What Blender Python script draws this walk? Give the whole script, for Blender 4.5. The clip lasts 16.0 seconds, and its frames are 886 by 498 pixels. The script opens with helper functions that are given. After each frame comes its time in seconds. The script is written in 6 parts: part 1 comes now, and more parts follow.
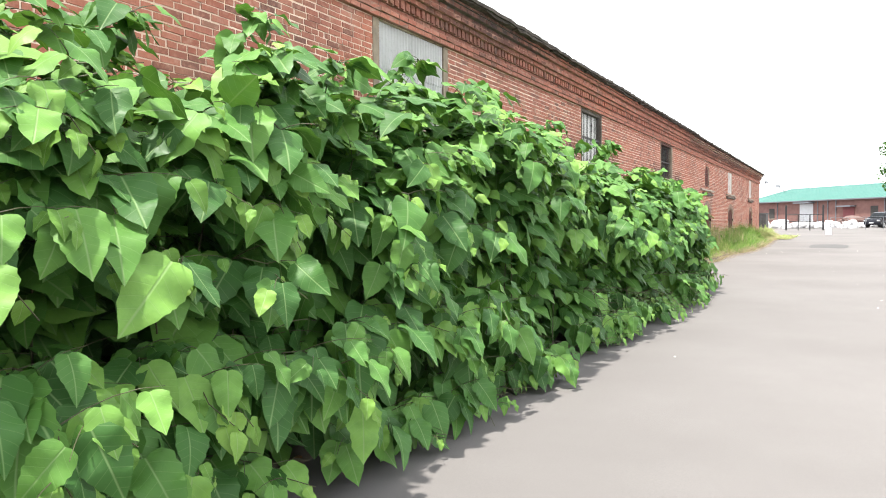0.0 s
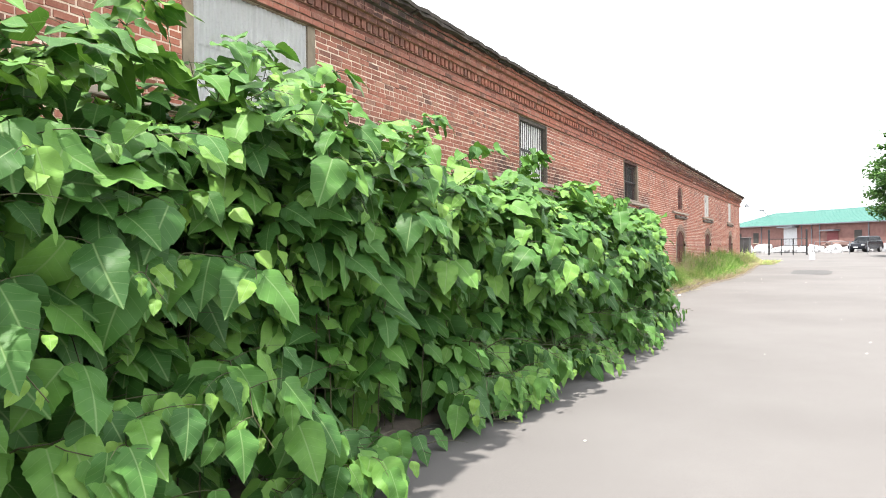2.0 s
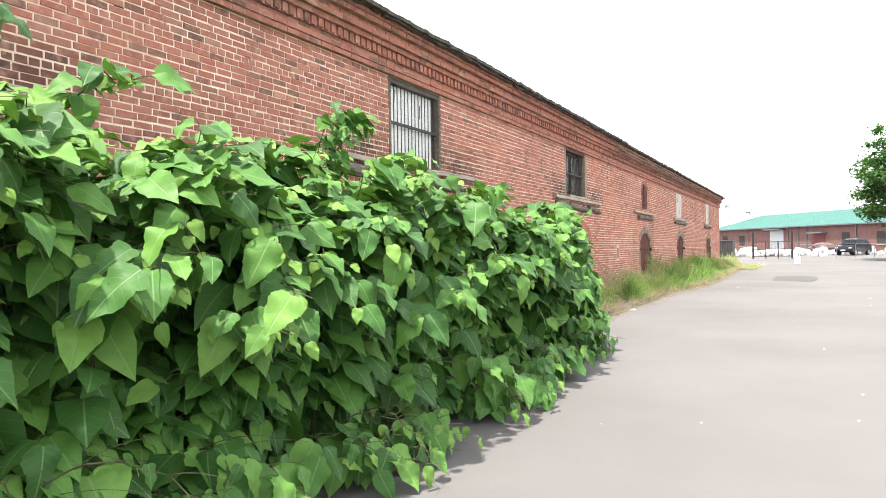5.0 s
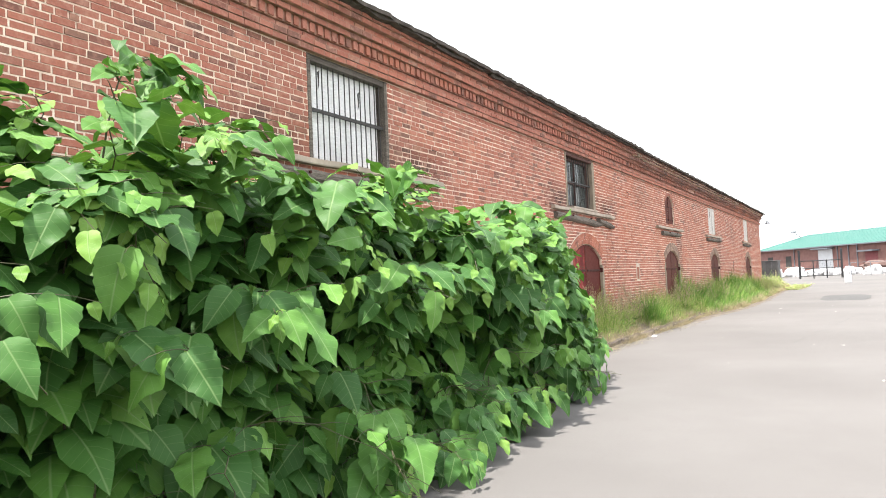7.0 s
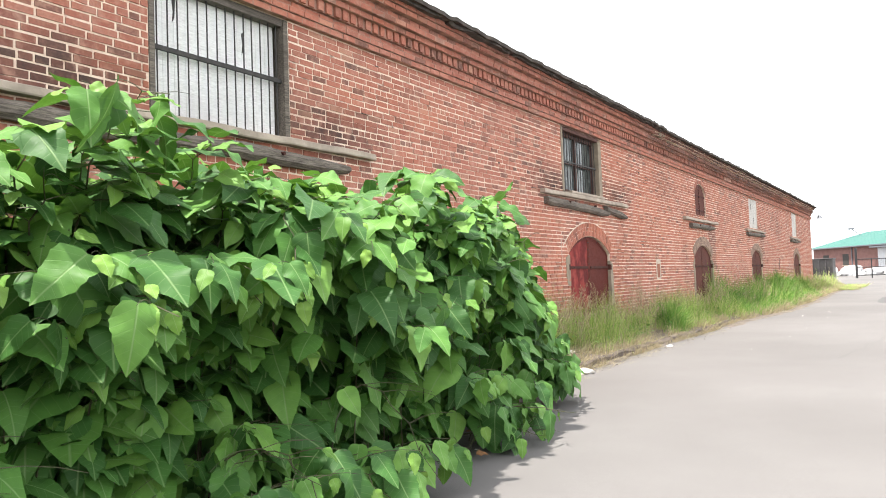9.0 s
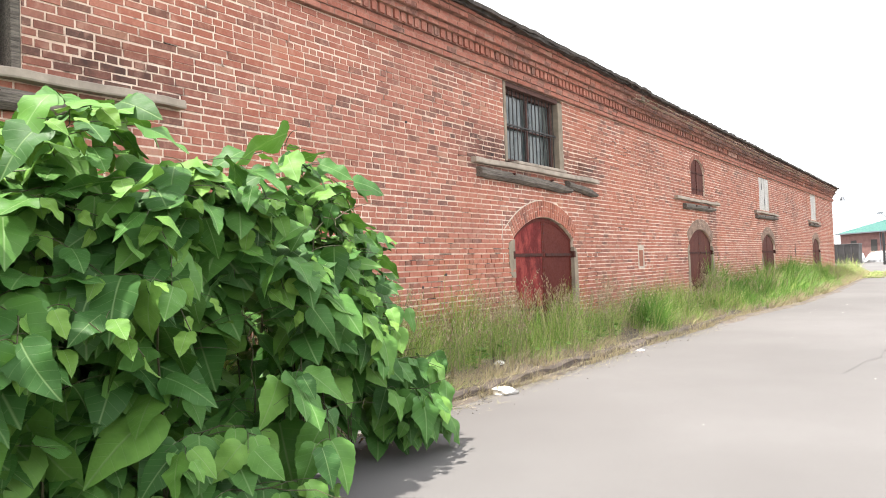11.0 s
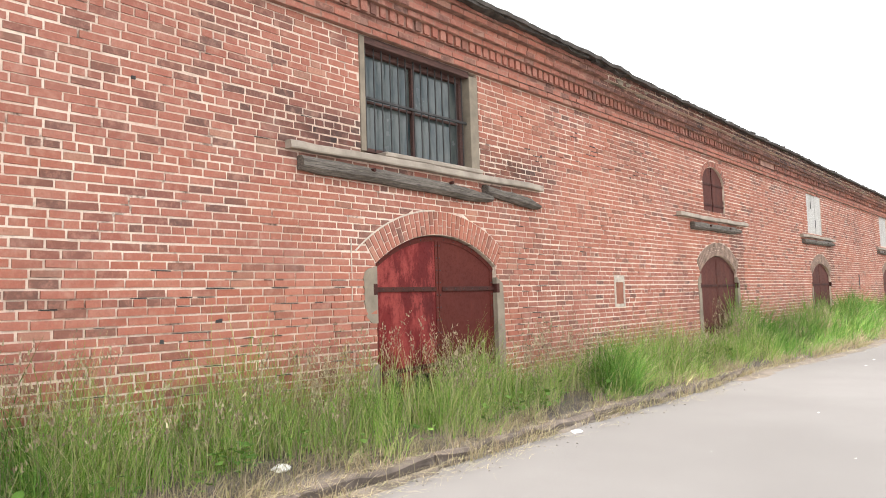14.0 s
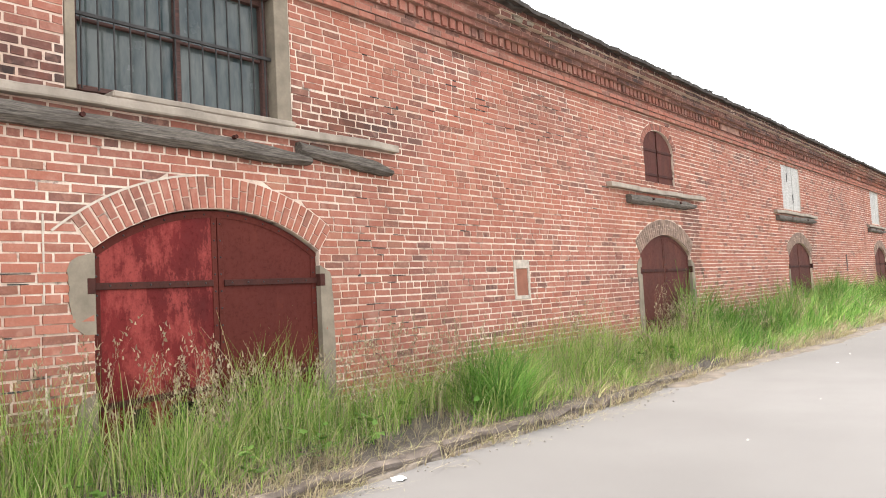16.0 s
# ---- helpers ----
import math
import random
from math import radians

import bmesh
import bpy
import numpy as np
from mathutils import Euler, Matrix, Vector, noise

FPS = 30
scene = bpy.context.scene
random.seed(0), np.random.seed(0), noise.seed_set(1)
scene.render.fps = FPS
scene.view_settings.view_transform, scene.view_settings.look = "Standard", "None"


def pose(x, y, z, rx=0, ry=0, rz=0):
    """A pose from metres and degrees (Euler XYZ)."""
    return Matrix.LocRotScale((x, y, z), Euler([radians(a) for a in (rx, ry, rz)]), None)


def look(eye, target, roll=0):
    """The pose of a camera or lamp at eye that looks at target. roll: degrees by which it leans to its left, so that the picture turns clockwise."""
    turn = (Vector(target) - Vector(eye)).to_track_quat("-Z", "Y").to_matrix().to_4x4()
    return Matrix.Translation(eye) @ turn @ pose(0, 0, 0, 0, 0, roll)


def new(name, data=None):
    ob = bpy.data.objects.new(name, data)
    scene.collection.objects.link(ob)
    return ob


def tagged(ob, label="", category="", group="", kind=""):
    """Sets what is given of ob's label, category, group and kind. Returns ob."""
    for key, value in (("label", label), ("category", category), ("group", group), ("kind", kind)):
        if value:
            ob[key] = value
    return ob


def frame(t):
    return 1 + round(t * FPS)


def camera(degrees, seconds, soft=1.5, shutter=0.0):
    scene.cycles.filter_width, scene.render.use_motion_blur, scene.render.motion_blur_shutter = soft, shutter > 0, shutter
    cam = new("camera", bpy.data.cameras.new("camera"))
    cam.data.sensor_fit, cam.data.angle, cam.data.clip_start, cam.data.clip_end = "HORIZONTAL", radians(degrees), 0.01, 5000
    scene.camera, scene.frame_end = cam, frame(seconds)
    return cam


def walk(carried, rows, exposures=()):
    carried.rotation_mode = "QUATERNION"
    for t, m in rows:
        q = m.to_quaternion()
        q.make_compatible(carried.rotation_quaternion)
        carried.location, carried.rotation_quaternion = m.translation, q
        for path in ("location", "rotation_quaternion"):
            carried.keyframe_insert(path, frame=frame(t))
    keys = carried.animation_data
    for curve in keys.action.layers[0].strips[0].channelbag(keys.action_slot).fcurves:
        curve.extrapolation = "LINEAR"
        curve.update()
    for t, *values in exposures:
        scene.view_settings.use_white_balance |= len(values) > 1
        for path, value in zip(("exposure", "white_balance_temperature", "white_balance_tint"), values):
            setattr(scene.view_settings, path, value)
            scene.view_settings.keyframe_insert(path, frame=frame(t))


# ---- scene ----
cam = camera(62.6, 16.0, soft=1.0)
METRES, EYE, TILT, LEAN, TURN = 22.0, 1.55, -0.8, 0.0, 28.4
ROWS = [
    (0.0, 0.0, 0.0, 0.0, -0.0, -1.41, 0.17),
    (0.5, 0.0149, 0.0261, 0.001, -1.06, -0.46, 0.49),
    (1.0, 0.0322, 0.0544, 0.0016, -1.99, 0.67, 0.76),
    (1.5, 0.0475, 0.0823, 0.0021, -2.98, 1.02, 0.61),
    (2.0, 0.0631, 0.1081, 0.0023, -0.92, 0.57, 0.34),
    (2.5, 0.0771, 0.135, 0.0034, 0.46, 0.27, -0.08),
    (3.0, 0.0938, 0.1595, 0.005, 0.61, 0.68, -0.09),
    (3.5, 0.1087, 0.1884, 0.0046, -1.41, 0.72, -0.29),
    (4.0, 0.1252, 0.216, 0.0056, -0.65, 0.48, -0.37),
    (4.5, 0.142, 0.2445, 0.0058, -1.01, 0.4, -0.41),
    (5.0, 0.1602, 0.2717, 0.0068, -1.67, 0.8, 0.43),
    (7.5, 0.2289, 0.3957, -0.0023, 2.25, 3.59, 2.09),
    (8.0, 0.2431, 0.4222, -0.0019, 3.52, 3.06, 1.66),
    (8.5, 0.2576, 0.4506, -0.0015, 5.7, 3.0, 1.6),
    (9.0, 0.2725, 0.4781, -0.0006, 5.15, 3.2, 1.64),
    (9.5, 0.2877, 0.5064, 0.0009, 5.12, 2.97, 1.85),
    (10.0, 0.3026, 0.5346, 0.0011, 4.2, 2.74, 1.53),
    (12.5, 0.3778, 0.6787, 0.0032, 12.06, 1.47, 1.79),
    (13.0, 0.3913, 0.7072, 0.0041, 11.25, 3.6, 0.96),
    (13.5, 0.4056, 0.7341, 0.0052, 12.23, 4.12, 1.02),
    (14.0, 0.4194, 0.7627, 0.005, 12.01, 4.73, 1.34),
    (14.5, 0.4346, 0.7901, 0.0058, 14.32, 3.78, 2.1),
    (15.0, 0.4503, 0.8192, 0.0059, 12.64, 4.54, 2.23),
    (15.5, 0.4651, 0.8465, 0.0058, 12.58, 3.64, 2.6),
    (16.0, 0.4779, 0.8765, 0.0058, 12.39, 3.93, 2.48),
]
walk(cam, [(t, pose(0, 0, EYE, TILT, LEAN, 0) @ pose(0, 0, 0, 0, 0, TURN) @ pose(METRES * x, METRES * y, METRES * z, 90 + pitch, roll, yaw)) for t, x, y, z, yaw, pitch, roll in ROWS],
     exposures=[(0.0, 1.12), (16.0, 1.12)])

# ---- world, sun, exposure ----
SUN_EL, SUN_AZ = 71.0, (-0.36, -0.933)          # the sun stands high, behind the walker and the warehouse
world = bpy.data.worlds.new("sky")
scene.world = world
world.use_nodes = True
wn, wl = world.node_tree.nodes, world.node_tree.links
wn.clear()
sky = wn.new("ShaderNodeTexSky")
sky.sky_type, sky.sun_disc = "NISHITA", False
sky.sun_elevation, sky.sun_rotation = radians(SUN_EL), math.atan2(SUN_AZ[0], SUN_AZ[1])
sky.air_density, sky.dust_density, sky.ozone_density = 1.0, 4.0, 1.0
veil = wn.new("ShaderNodeMix")
veil.data_type = "RGBA"
cloud = wn.new("ShaderNodeTexNoise")
cloud.inputs["Scale"].default_value, cloud.inputs["Detail"].default_value = 2.2, 6.0
geo = wn.new("ShaderNodeTexCoord")
wl.new(geo.outputs["Generated"], cloud.inputs["Vector"])
cr = wn.new("ShaderNodeMapRange")
cr.inputs["From Min"].default_value, cr.inputs["From Max"].default_value = 0.3, 0.7
cr.inputs["To Min"].default_value, cr.inputs["To Max"].default_value = 0.66, 0.92
wl.new(cloud.outputs["Fac"], cr.inputs["Value"])
wl.new(cr.outputs["Result"], veil.inputs["Factor"])
wl.new(sky.outputs["Color"], veil.inputs[6])
veil.inputs[7].default_value = (11.5, 11.7, 11.9, 1)      # thin bright cloud
bg = wn.new("ShaderNodeBackground")
bg.inputs["Strength"].default_value = 0.115
wl.new(veil.outputs[2], bg.inputs["Color"])
wo = wn.new("ShaderNodeOutputWorld")
wl.new(bg.outputs["Background"], wo.inputs["Surface"])

sun = new("sun", bpy.data.lights.new("sun", "SUN"))
sun.data.energy, sun.data.angle, sun.data.color = 5.0, radians(1.5), (1.0, 0.95, 0.87)
_h = math.cos(radians(SUN_EL)) / math.hypot(*SUN_AZ)
sun.matrix_world = look((0, 0, 40), Vector((0, 0, 40)) - Vector((SUN_AZ[0] * _h, SUN_AZ[1] * _h, math.sin(radians(SUN_EL)))))

# ---- materials ----
class Mat:
    """A small node-graph builder round one principled surface."""
    def __init__(self, name, rough=0.8, metal=0.0, spec=0.4):
        self.m = bpy.data.materials.new(name)
        self.m.use_nodes = True
        self.t = self.m.node_tree
        self.n, self.l = self.t.nodes, self.t.links
        self.b = self.n["Principled BSDF"]
        self.out = self.n["Material Output"]
        self.b.inputs["Roughness"].default_value = rough
        self.b.inputs["Metallic"].default_value = metal
        self.b.inputs["Specular IOR Level"].default_value = spec
        self.co = self.n.new("ShaderNodeNewGeometry")

    def put(self, sock, v):
        if isinstance(v, (int, float)):
            sock.default_value = v
        elif isinstance(v, tuple):
            sock.default_value = (*v, 1) if len(v) == 3 and len(sock.default_value) == 4 else v
        else:
            self.l.new(v, sock)

    def pos(self, sx=1.0, sy=1.0, sz=1.0):
        m = self.n.new("ShaderNodeMapping")
        m.inputs["Scale"].default_value = (sx, sy, sz)
        self.l.new(self.co.outputs["Position"], m.inputs["Vector"])
        return m.outputs["Vector"]

    def noise(self, scale, detail=4.0, rough=0.55, vec=None):
        k = self.n.new("ShaderNodeTexNoise")
        self.put(k.inputs["Vector"], vec if vec is not None else self.co.outputs["Position"])
        k.inputs["Scale"].default_value, k.inputs["Detail"].default_value, k.inputs["Roughness"].default_value = scale, detail, rough
        return k.outputs["Fac"]

    def span(self, v, a, b, c=0.0, d=1.0):
        k = self.n.new("ShaderNodeMapRange")
        self.put(k.inputs["Value"], v)
        for key, x in (("From Min", a), ("From Max", b), ("To Min", c), ("To Max", d)):
            k.inputs[key].default_value = x
        return k.outputs["Result"]

    def math(self, op, a, b=0.0):
        k = self.n.new("ShaderNodeMath")
        k.operation = op
        self.put(k.inputs[0], a)
        self.put(k.inputs[1], b)
        return k.outputs[0]

    def mix(self, f, a, b, mode="MIX"):
        k = self.n.new("ShaderNodeMix")
        k.data_type, k.blend_type = "RGBA", mode
        self.put(k.inputs[0], f)
        self.put(k.inputs[6], a)
        self.put(k.inputs[7], b)
        return k.outputs[2]

    def ramp(self, v, stops):
        k = self.n.new("ShaderNodeValToRGB")
        e = k.color_ramp.elements
        while len(e) < len(stops):
            e.new(0.5)
        for el, (p, c) in zip(e, stops):
            el.position, el.color = p, (*c, 1)
        self.put(k.inputs["Fac"], v)
        return k.outputs["Color"]

    def chance(self):
        """A number of its own for each loose piece, be it an object or an island of a joined mesh."""
        o = self.n.new("ShaderNodeObjectInfo")
        s = self.math("ADD", self.co.outputs["Random Per Island"], o.outputs["Random"])
        return self.math("FRACT", s)

    def bump(self, v, strength=0.4, dist=0.01):
        k = self.n.new("ShaderNodeBump")
        k.inputs["Strength"].default_value, k.inputs["Distance"].default_value = strength, dist
        self.put(k.inputs["Height"], v)
        self.l.new(k.outputs["Normal"], self.b.inputs["Normal"])

    def colour(self, c):
        self.put(self.b.inputs["Base Color"], c)
        return self

    def rough(self, v):
        self.put(self.b.inputs["Roughness"], v)


def plain(name, c, rough=0.7, metal=0.0, vary=0.25, scale=6.0, bump=0.2):
    """Weathered paint, stone or metal: one colour, uneven at two scales."""
    k = Mat(name, rough, metal)
    a = k.noise(scale, 5)
    b = k.noise(scale * 9, 4)
    lo = tuple(x * (1 - vary) for x in c)
    hi = tuple(min(1, x * (1 + vary * 0.7)) for x in c)
    base = k.mix(k.span(a, 0.3, 0.7), lo, hi)
    k.colour(k.mix(k.span(b, 0.35, 0.75, 0, 0.35), base, lo))
    k.bump(b, bump, 0.004)
    return k.m


def brick_material(name):
    k = Mat(name, 0.9, spec=0.2)
    r = k.chance()
    base = k.ramp(r, [(0.0, (0.33, 0.10, 0.066)), (0.25, (0.43, 0.155, 0.108)), (0.5, (0.38, 0.125, 0.088)), (0.68, (0.48, 0.195, 0.138)),
                      (0.80, (0.25, 0.088, 0.066)), (0.89, (0.135, 0.072, 0.060)), (0.945, (0.085, 0.055, 0.049)), (1.0, (0.55, 0.28, 0.19))])
    fine = k.noise(55, 5, 0.65)
    big = k.noise(0.9, 4)
    c = k.mix(k.span(fine, 0.35, 0.7, 0, 0.6), base, (0.22, 0.10, 0.074))
    c = k.mix(k.span(k.noise(17, 5, 0.7), 0.48, 0.7, 0, 0.6), c, (0.50, 0.255, 0.19))
    c = k.mix(0.10, c, (0.34, 0.19, 0.15))
    c = k.mix(k.span(big, 0.42, 0.72, 0, 0.3), c, (0.44, 0.185, 0.13))
    c = k.mix(k.span(k.noise(0.55, 5, 0.6), 0.52, 0.72, 0, 0.45), c, (0.16, 0.085, 0.07))
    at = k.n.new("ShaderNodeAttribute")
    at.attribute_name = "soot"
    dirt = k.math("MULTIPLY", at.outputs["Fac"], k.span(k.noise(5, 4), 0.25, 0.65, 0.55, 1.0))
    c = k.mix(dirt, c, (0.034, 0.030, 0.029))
    c = k.mix(k.span(k.noise(0.7, 4, 0.6, k.pos(1, 0.6, 1.3)), 0.45, 0.70, 0, 0.55), c, k.mix(0.6, c, (0.52, 0.17, 0.085)))     # fired harder, more orange
    c = k.mix(k.span(k.noise(9, 3, 0.5), 0.56, 0.72, 0, 0.35), c, (0.56, 0.33, 0.25))     # worn faces
    smear = k.span(k.noise(2.3, 5, 0.6), 0.60, 0.76, 0, 0.28)     # lime wash and smeared mortar
    c = k.mix(smear, c, (0.50, 0.36, 0.30))
    k.colour(c)
    k.bump(fine, 0.55, 0.006)
    return k.m


def mortar_material():
    k = Mat("mortar", 0.95, spec=0.1)
    a = k.noise(1.7, 5)
    b = k.noise(70, 4)
    c = k.mix(k.span(a, 0.35, 0.7), (0.84, 0.72, 0.60), (0.68, 0.52, 0.41))
    c = k.mix(k.span(k.noise(0.8, 5, 0.65), 0.46, 0.62, 0, 0.38), c, (0.42, 0.22, 0.155))
    c = k.mix(k.span(k.noise(11, 4, 0.6), 0.52, 0.66, 0, 0.3), c, (0.36, 0.22, 0.16))
    c = k.mix(k.span(k.noise(3.2, 6, 0.7), 0.58, 0.66, 0, 0.85), c, (0.075, 0.05, 0.042))
    c = k.mix(k.span(b, 0.4, 0.8, 0, 0.35), c, (0.40, 0.29, 0.24))
    k.colour(c)
    k.bump(b, 0.6, 0.006)
    return k.m


def leaf_material(name, young=False):
    k = Mat(name, 0.55, spec=0.26)
    uv = k.n.new("ShaderNodeUVMap")
    sp = k.n.new("ShaderNodeSeparateXYZ")
    k.l.new(uv.outputs["UV"], sp.inputs[0])
    u, v = sp.outputs["X"], sp.outputs["Y"]
    au = k.math("ABSOLUTE", u)
    mid = k.span(au, 0.004, 0.020, 1.0, 0.0)
    lat = k.math("FRACT", k.math("MULTIPLY", k.math("SUBTRACT", v, k.math("MULTIPLY", au, 0.55)), 7.0))
    lat = k.span(k.math("ABSOLUTE", k.math("SUBTRACT", lat, 0.5)), 0.0, 0.06, 0.40, 0.0)
    vein = k.math("MAXIMUM", mid, lat)
    r = k.chance()
    if young:
        base = k.ramp(r, [(0.0, (0.10, 0.215, 0.032)), (0.5, (0.14, 0.27, 0.042)), (1.0, (0.19, 0.33, 0.060))])
    else:
        base = k.ramp(r, [(0.0, (0.029, 0.088, 0.019)), (0.35, (0.047, 0.132, 0.026)), (0.65, (0.077, 0.190, 0.034)), (0.88, (0.118, 0.255, 0.046)), (1.0, (0.170, 0.325, 0.062))])
    blotch = k.span(k.noise(14, 4), 0.3, 0.7, 0.0, 0.35)
    c = k.mix(blotch, base, (0.035, 0.10, 0.024))
    c = k.mix(k.math("MULTIPLY", vein, 0.55), c, (0.20, 0.30, 0.12))
    k.colour(c)
    k.rough(k.span(k.noise(20, 3), 0.3, 0.7, 0.46, 0.66))
    k.bump(k.math("SUBTRACT", k.noise(45, 3), vein), 0.35, 0.004)
    tr = k.n.new("ShaderNodeBsdfTranslucent")
    k.put(tr.inputs["Color"], k.mix(0.5, c, (0.20, 0.42, 0.04)))
    ms = k.n.new("ShaderNodeMixShader")
    ms.inputs[0].default_value = 0.14
    k.l.new(k.b.outputs[0], ms.inputs[1])
    k.l.new(tr.outputs[0], ms.inputs[2])
    k.l.new(ms.outputs[0], k.out.inputs["Surface"])
    return k.m


def blade_material(name, stops):
    k = Mat(name, 0.6, spec=0.3)
    c = k.ramp(k.chance(), stops)
    k.colour(c)
    tr = k.n.new("ShaderNodeBsdfTranslucent")
    k.put(tr.inputs["Color"], c)
    ms = k.n.new("ShaderNodeMixShader")
    ms.inputs[0].default_value = 0.3
    k.l.new(k.b.outputs[0], ms.inputs[1])
    k.l.new(tr.outputs[0], ms.inputs[2])
    k.l.new(ms.outputs[0], k.out.inputs["Surface"])
    return k.m


def rust_material(name, a, b, flake, streak=True, amount=(0.42, 0.62), pit=0.45):
    """Iron sheet: old paint a, rust b, scabs of flake that run downwards."""
    k = Mat(name, 0.75, 0.0, 0.18)
    big = k.noise(3.4, 9, 0.72, k.pos(1, 1.5, 0.6 if streak else 1.2))
    fine = k.noise(34, 5, 0.7)
    mixed = k.math("ADD", k.math("MULTIPLY", big, 0.75), k.math("MULTIPLY", fine, 0.25))
    c = k.mix(k.span(k.noise(1.3, 4), 0.35, 0.65), a, b)
    c = k.mix(k.span(mixed, amount[0], amount[1], 0, 0.9), c, flake)
    c = k.mix(k.span(fine, 0.52, 0.72, 0, 0.65), c, tuple(x * pit for x in b))
    k.colour(c)
    k.rough(k.span(fine, 0.3, 0.7, 0.62, 0.9))
    k.bump(fine, 0.4, 0.004)
    return k.m


def wood_material(name, light, dark):
    k = Mat(name, 0.88, spec=0.2)
    g = k.noise(6, 6, 0.65, k.pos(14, 0.9, 14))
    f = k.noise(40, 4, 0.6, k.pos(3, 0.4, 3))
    c = k.mix(k.span(g, 0.32, 0.68), dark, light)
    c = k.mix(k.span(f, 0.45, 0.8, 0, 0.6), c, tuple(x * 0.5 for x in dark))
    c = k.mix(k.span(k.noise(1.6, 4), 0.45, 0.75, 0, 0.5), c, tuple(x * 0.6 for x in dark))
    k.colour(c)
    k.bump(g, 0.7, 0.008)
    return k.m


def asphalt_material():
    k = Mat("asphalt", 0.93, spec=0.25)
    big = k.noise(0.22, 5, 0.55)
    mid = k.noise(1.6, 5, 0.6)
    fine = k.noise(120, 3, 0.7)
    c = k.mix(k.span(big, 0.35, 0.65), (0.125, 0.118, 0.115), (0.160, 0.152, 0.149))
    c = k.mix(k.span(mid, 0.4, 0.75, 0, 0.4), c, (0.128, 0.12, 0.118))
    c = k.mix(k.span(fine, 0.35, 0.75, 0, 0.5), c, (0.095, 0.09, 0.088))
    k.colour(c)
    k.bump(fine, 0.35, 0.004)
    return k.m


M_BRICK = brick_material("brick")
M_MORTAR = mortar_material()
M_REDMORTAR = plain("red_mortar", (0.36, 0.20, 0.15), 0.95, vary=0.5, scale=7, bump=0.6)
M_LEAF, M_YOUNG = leaf_material("knotweed_leaf"), leaf_material("young_leaf", True)
M_STEM = plain("cane", (0.065, 0.065, 0.028), 0.6, vary=0.5, scale=9)
M_DRYLEAF = plain("dry_leaf", (0.20, 0.10, 0.04), 0.8, vary=0.5, scale=20)
M_ASPHALT = asphalt_material()
M_PATCH = plain("tar_patch", (0.082, 0.08, 0.08), 0.9, vary=0.2, scale=3)
M_DIRT = plain("verge_soil", (0.135, 0.112, 0.093), 0.95, vary=0.45, scale=3.5, bump=0.8)
M_CURB = plain("kerb_stone", (0.115, 0.092, 0.078), 0.92, vary=0.45, scale=5, bump=0.8)
M_STONE = plain("sill_stone", (0.37, 0.31, 0.25), 0.9, vary=0.3, scale=5, bump=0.5)
M_PLASTER = plain("cement_render", (0.27, 0.222, 0.165), 0.93, vary=0.28, scale=6, bump=0.5)
M_SOOTY = plain("grimy_mortar", (0.15, 0.122, 0.108), 0.95, vary=0.4, scale=8)
M_TIMBER = wood_material("weathered_timber", (0.25, 0.215, 0.18), (0.060, 0.050, 0.043))
M_FRAME = wood_material("window_frame_wood", (0.19, 0.165, 0.145), (0.08, 0.068, 0.06))
M_FRAMERED = wood_material("window_frame_red", (0.17, 0.085, 0.07), (0.07, 0.045, 0.04))
M_WHITEWOOD = wood_material("whitewashed_board", (0.90, 0.90, 0.89), (0.74, 0.73, 0.72))
M_PEEL = wood_material("peeling_board", (0.66, 0.64, 0.61), (0.42, 0.39, 0.35))
M_BAR = plain("iron_bar", (0.05, 0.046, 0.044), 0.65, 0.3, vary=0.4, scale=12)
M_TIN = rust_material("corrugated_tin", (0.86, 0.86, 0.86), (0.76, 0.76, 0.75), (0.58, 0.48, 0.38), True, (0.60, 0.85), 0.85)
M_REDIRON = rust_material("red_iron", (0.17, 0.018, 0.017), (0.085, 0.012, 0.011), (0.30, 0.055, 0.046), True, (0.485, 0.56))
M_BROWNIRON = rust_material("brown_iron", (0.085, 0.017, 0.012), (0.105, 0.022, 0.015), (0.15, 0.036, 0.022), True, (0.55, 0.75))
M_OLDIRON = rust_material("old_iron", (0.105, 0.032, 0.024), (0.080, 0.027, 0.020), (0.16, 0.056, 0.036), True, (0.5, 0.7))
M_STRAP = rust_material("strap_iron", (0.042, 0.016, 0.013), (0.055, 0.019, 0.015), (0.085, 0.028, 0.020))
M_ROOF = plain("tarred_roof", (0.085, 0.072, 0.062), 0.95, vary=0.6, scale=7, bump=0.9)
M_DARK = plain("interior", (0.05, 0.047, 0.044), 0.9)
M_PAPER = plain("litter_white", (0.78, 0.76, 0.73), 0.8, vary=0.15, scale=20)
M_PEBBLE = plain("pebble", (0.20, 0.18, 0.165), 0.9, vary=0.4, scale=25)
M_GRASS = blade_material("grass", [(0.0, (0.13, 0.25, 0.04)), (0.35, (0.24, 0.40, 0.075)), (0.6, (0.38, 0.52, 0.13)), (0.8, (0.50, 0.53, 0.20)), (1.0, (0.62, 0.54, 0.32))])
M_LUSH = blade_material("lush_grass", [(0.0, (0.065, 0.155, 0.026)), (0.45, (0.135, 0.285, 0.048)), (0.85, (0.24, 0.41, 0.085)), (1.0, (0.42, 0.45, 0.17))])
M_STRAW = blade_material("dry_grass", [(0.0, (0.25, 0.20, 0.125)), (0.5, (0.42, 0.345, 0.235)), (1.0, (0.31, 0.30, 0.14))])
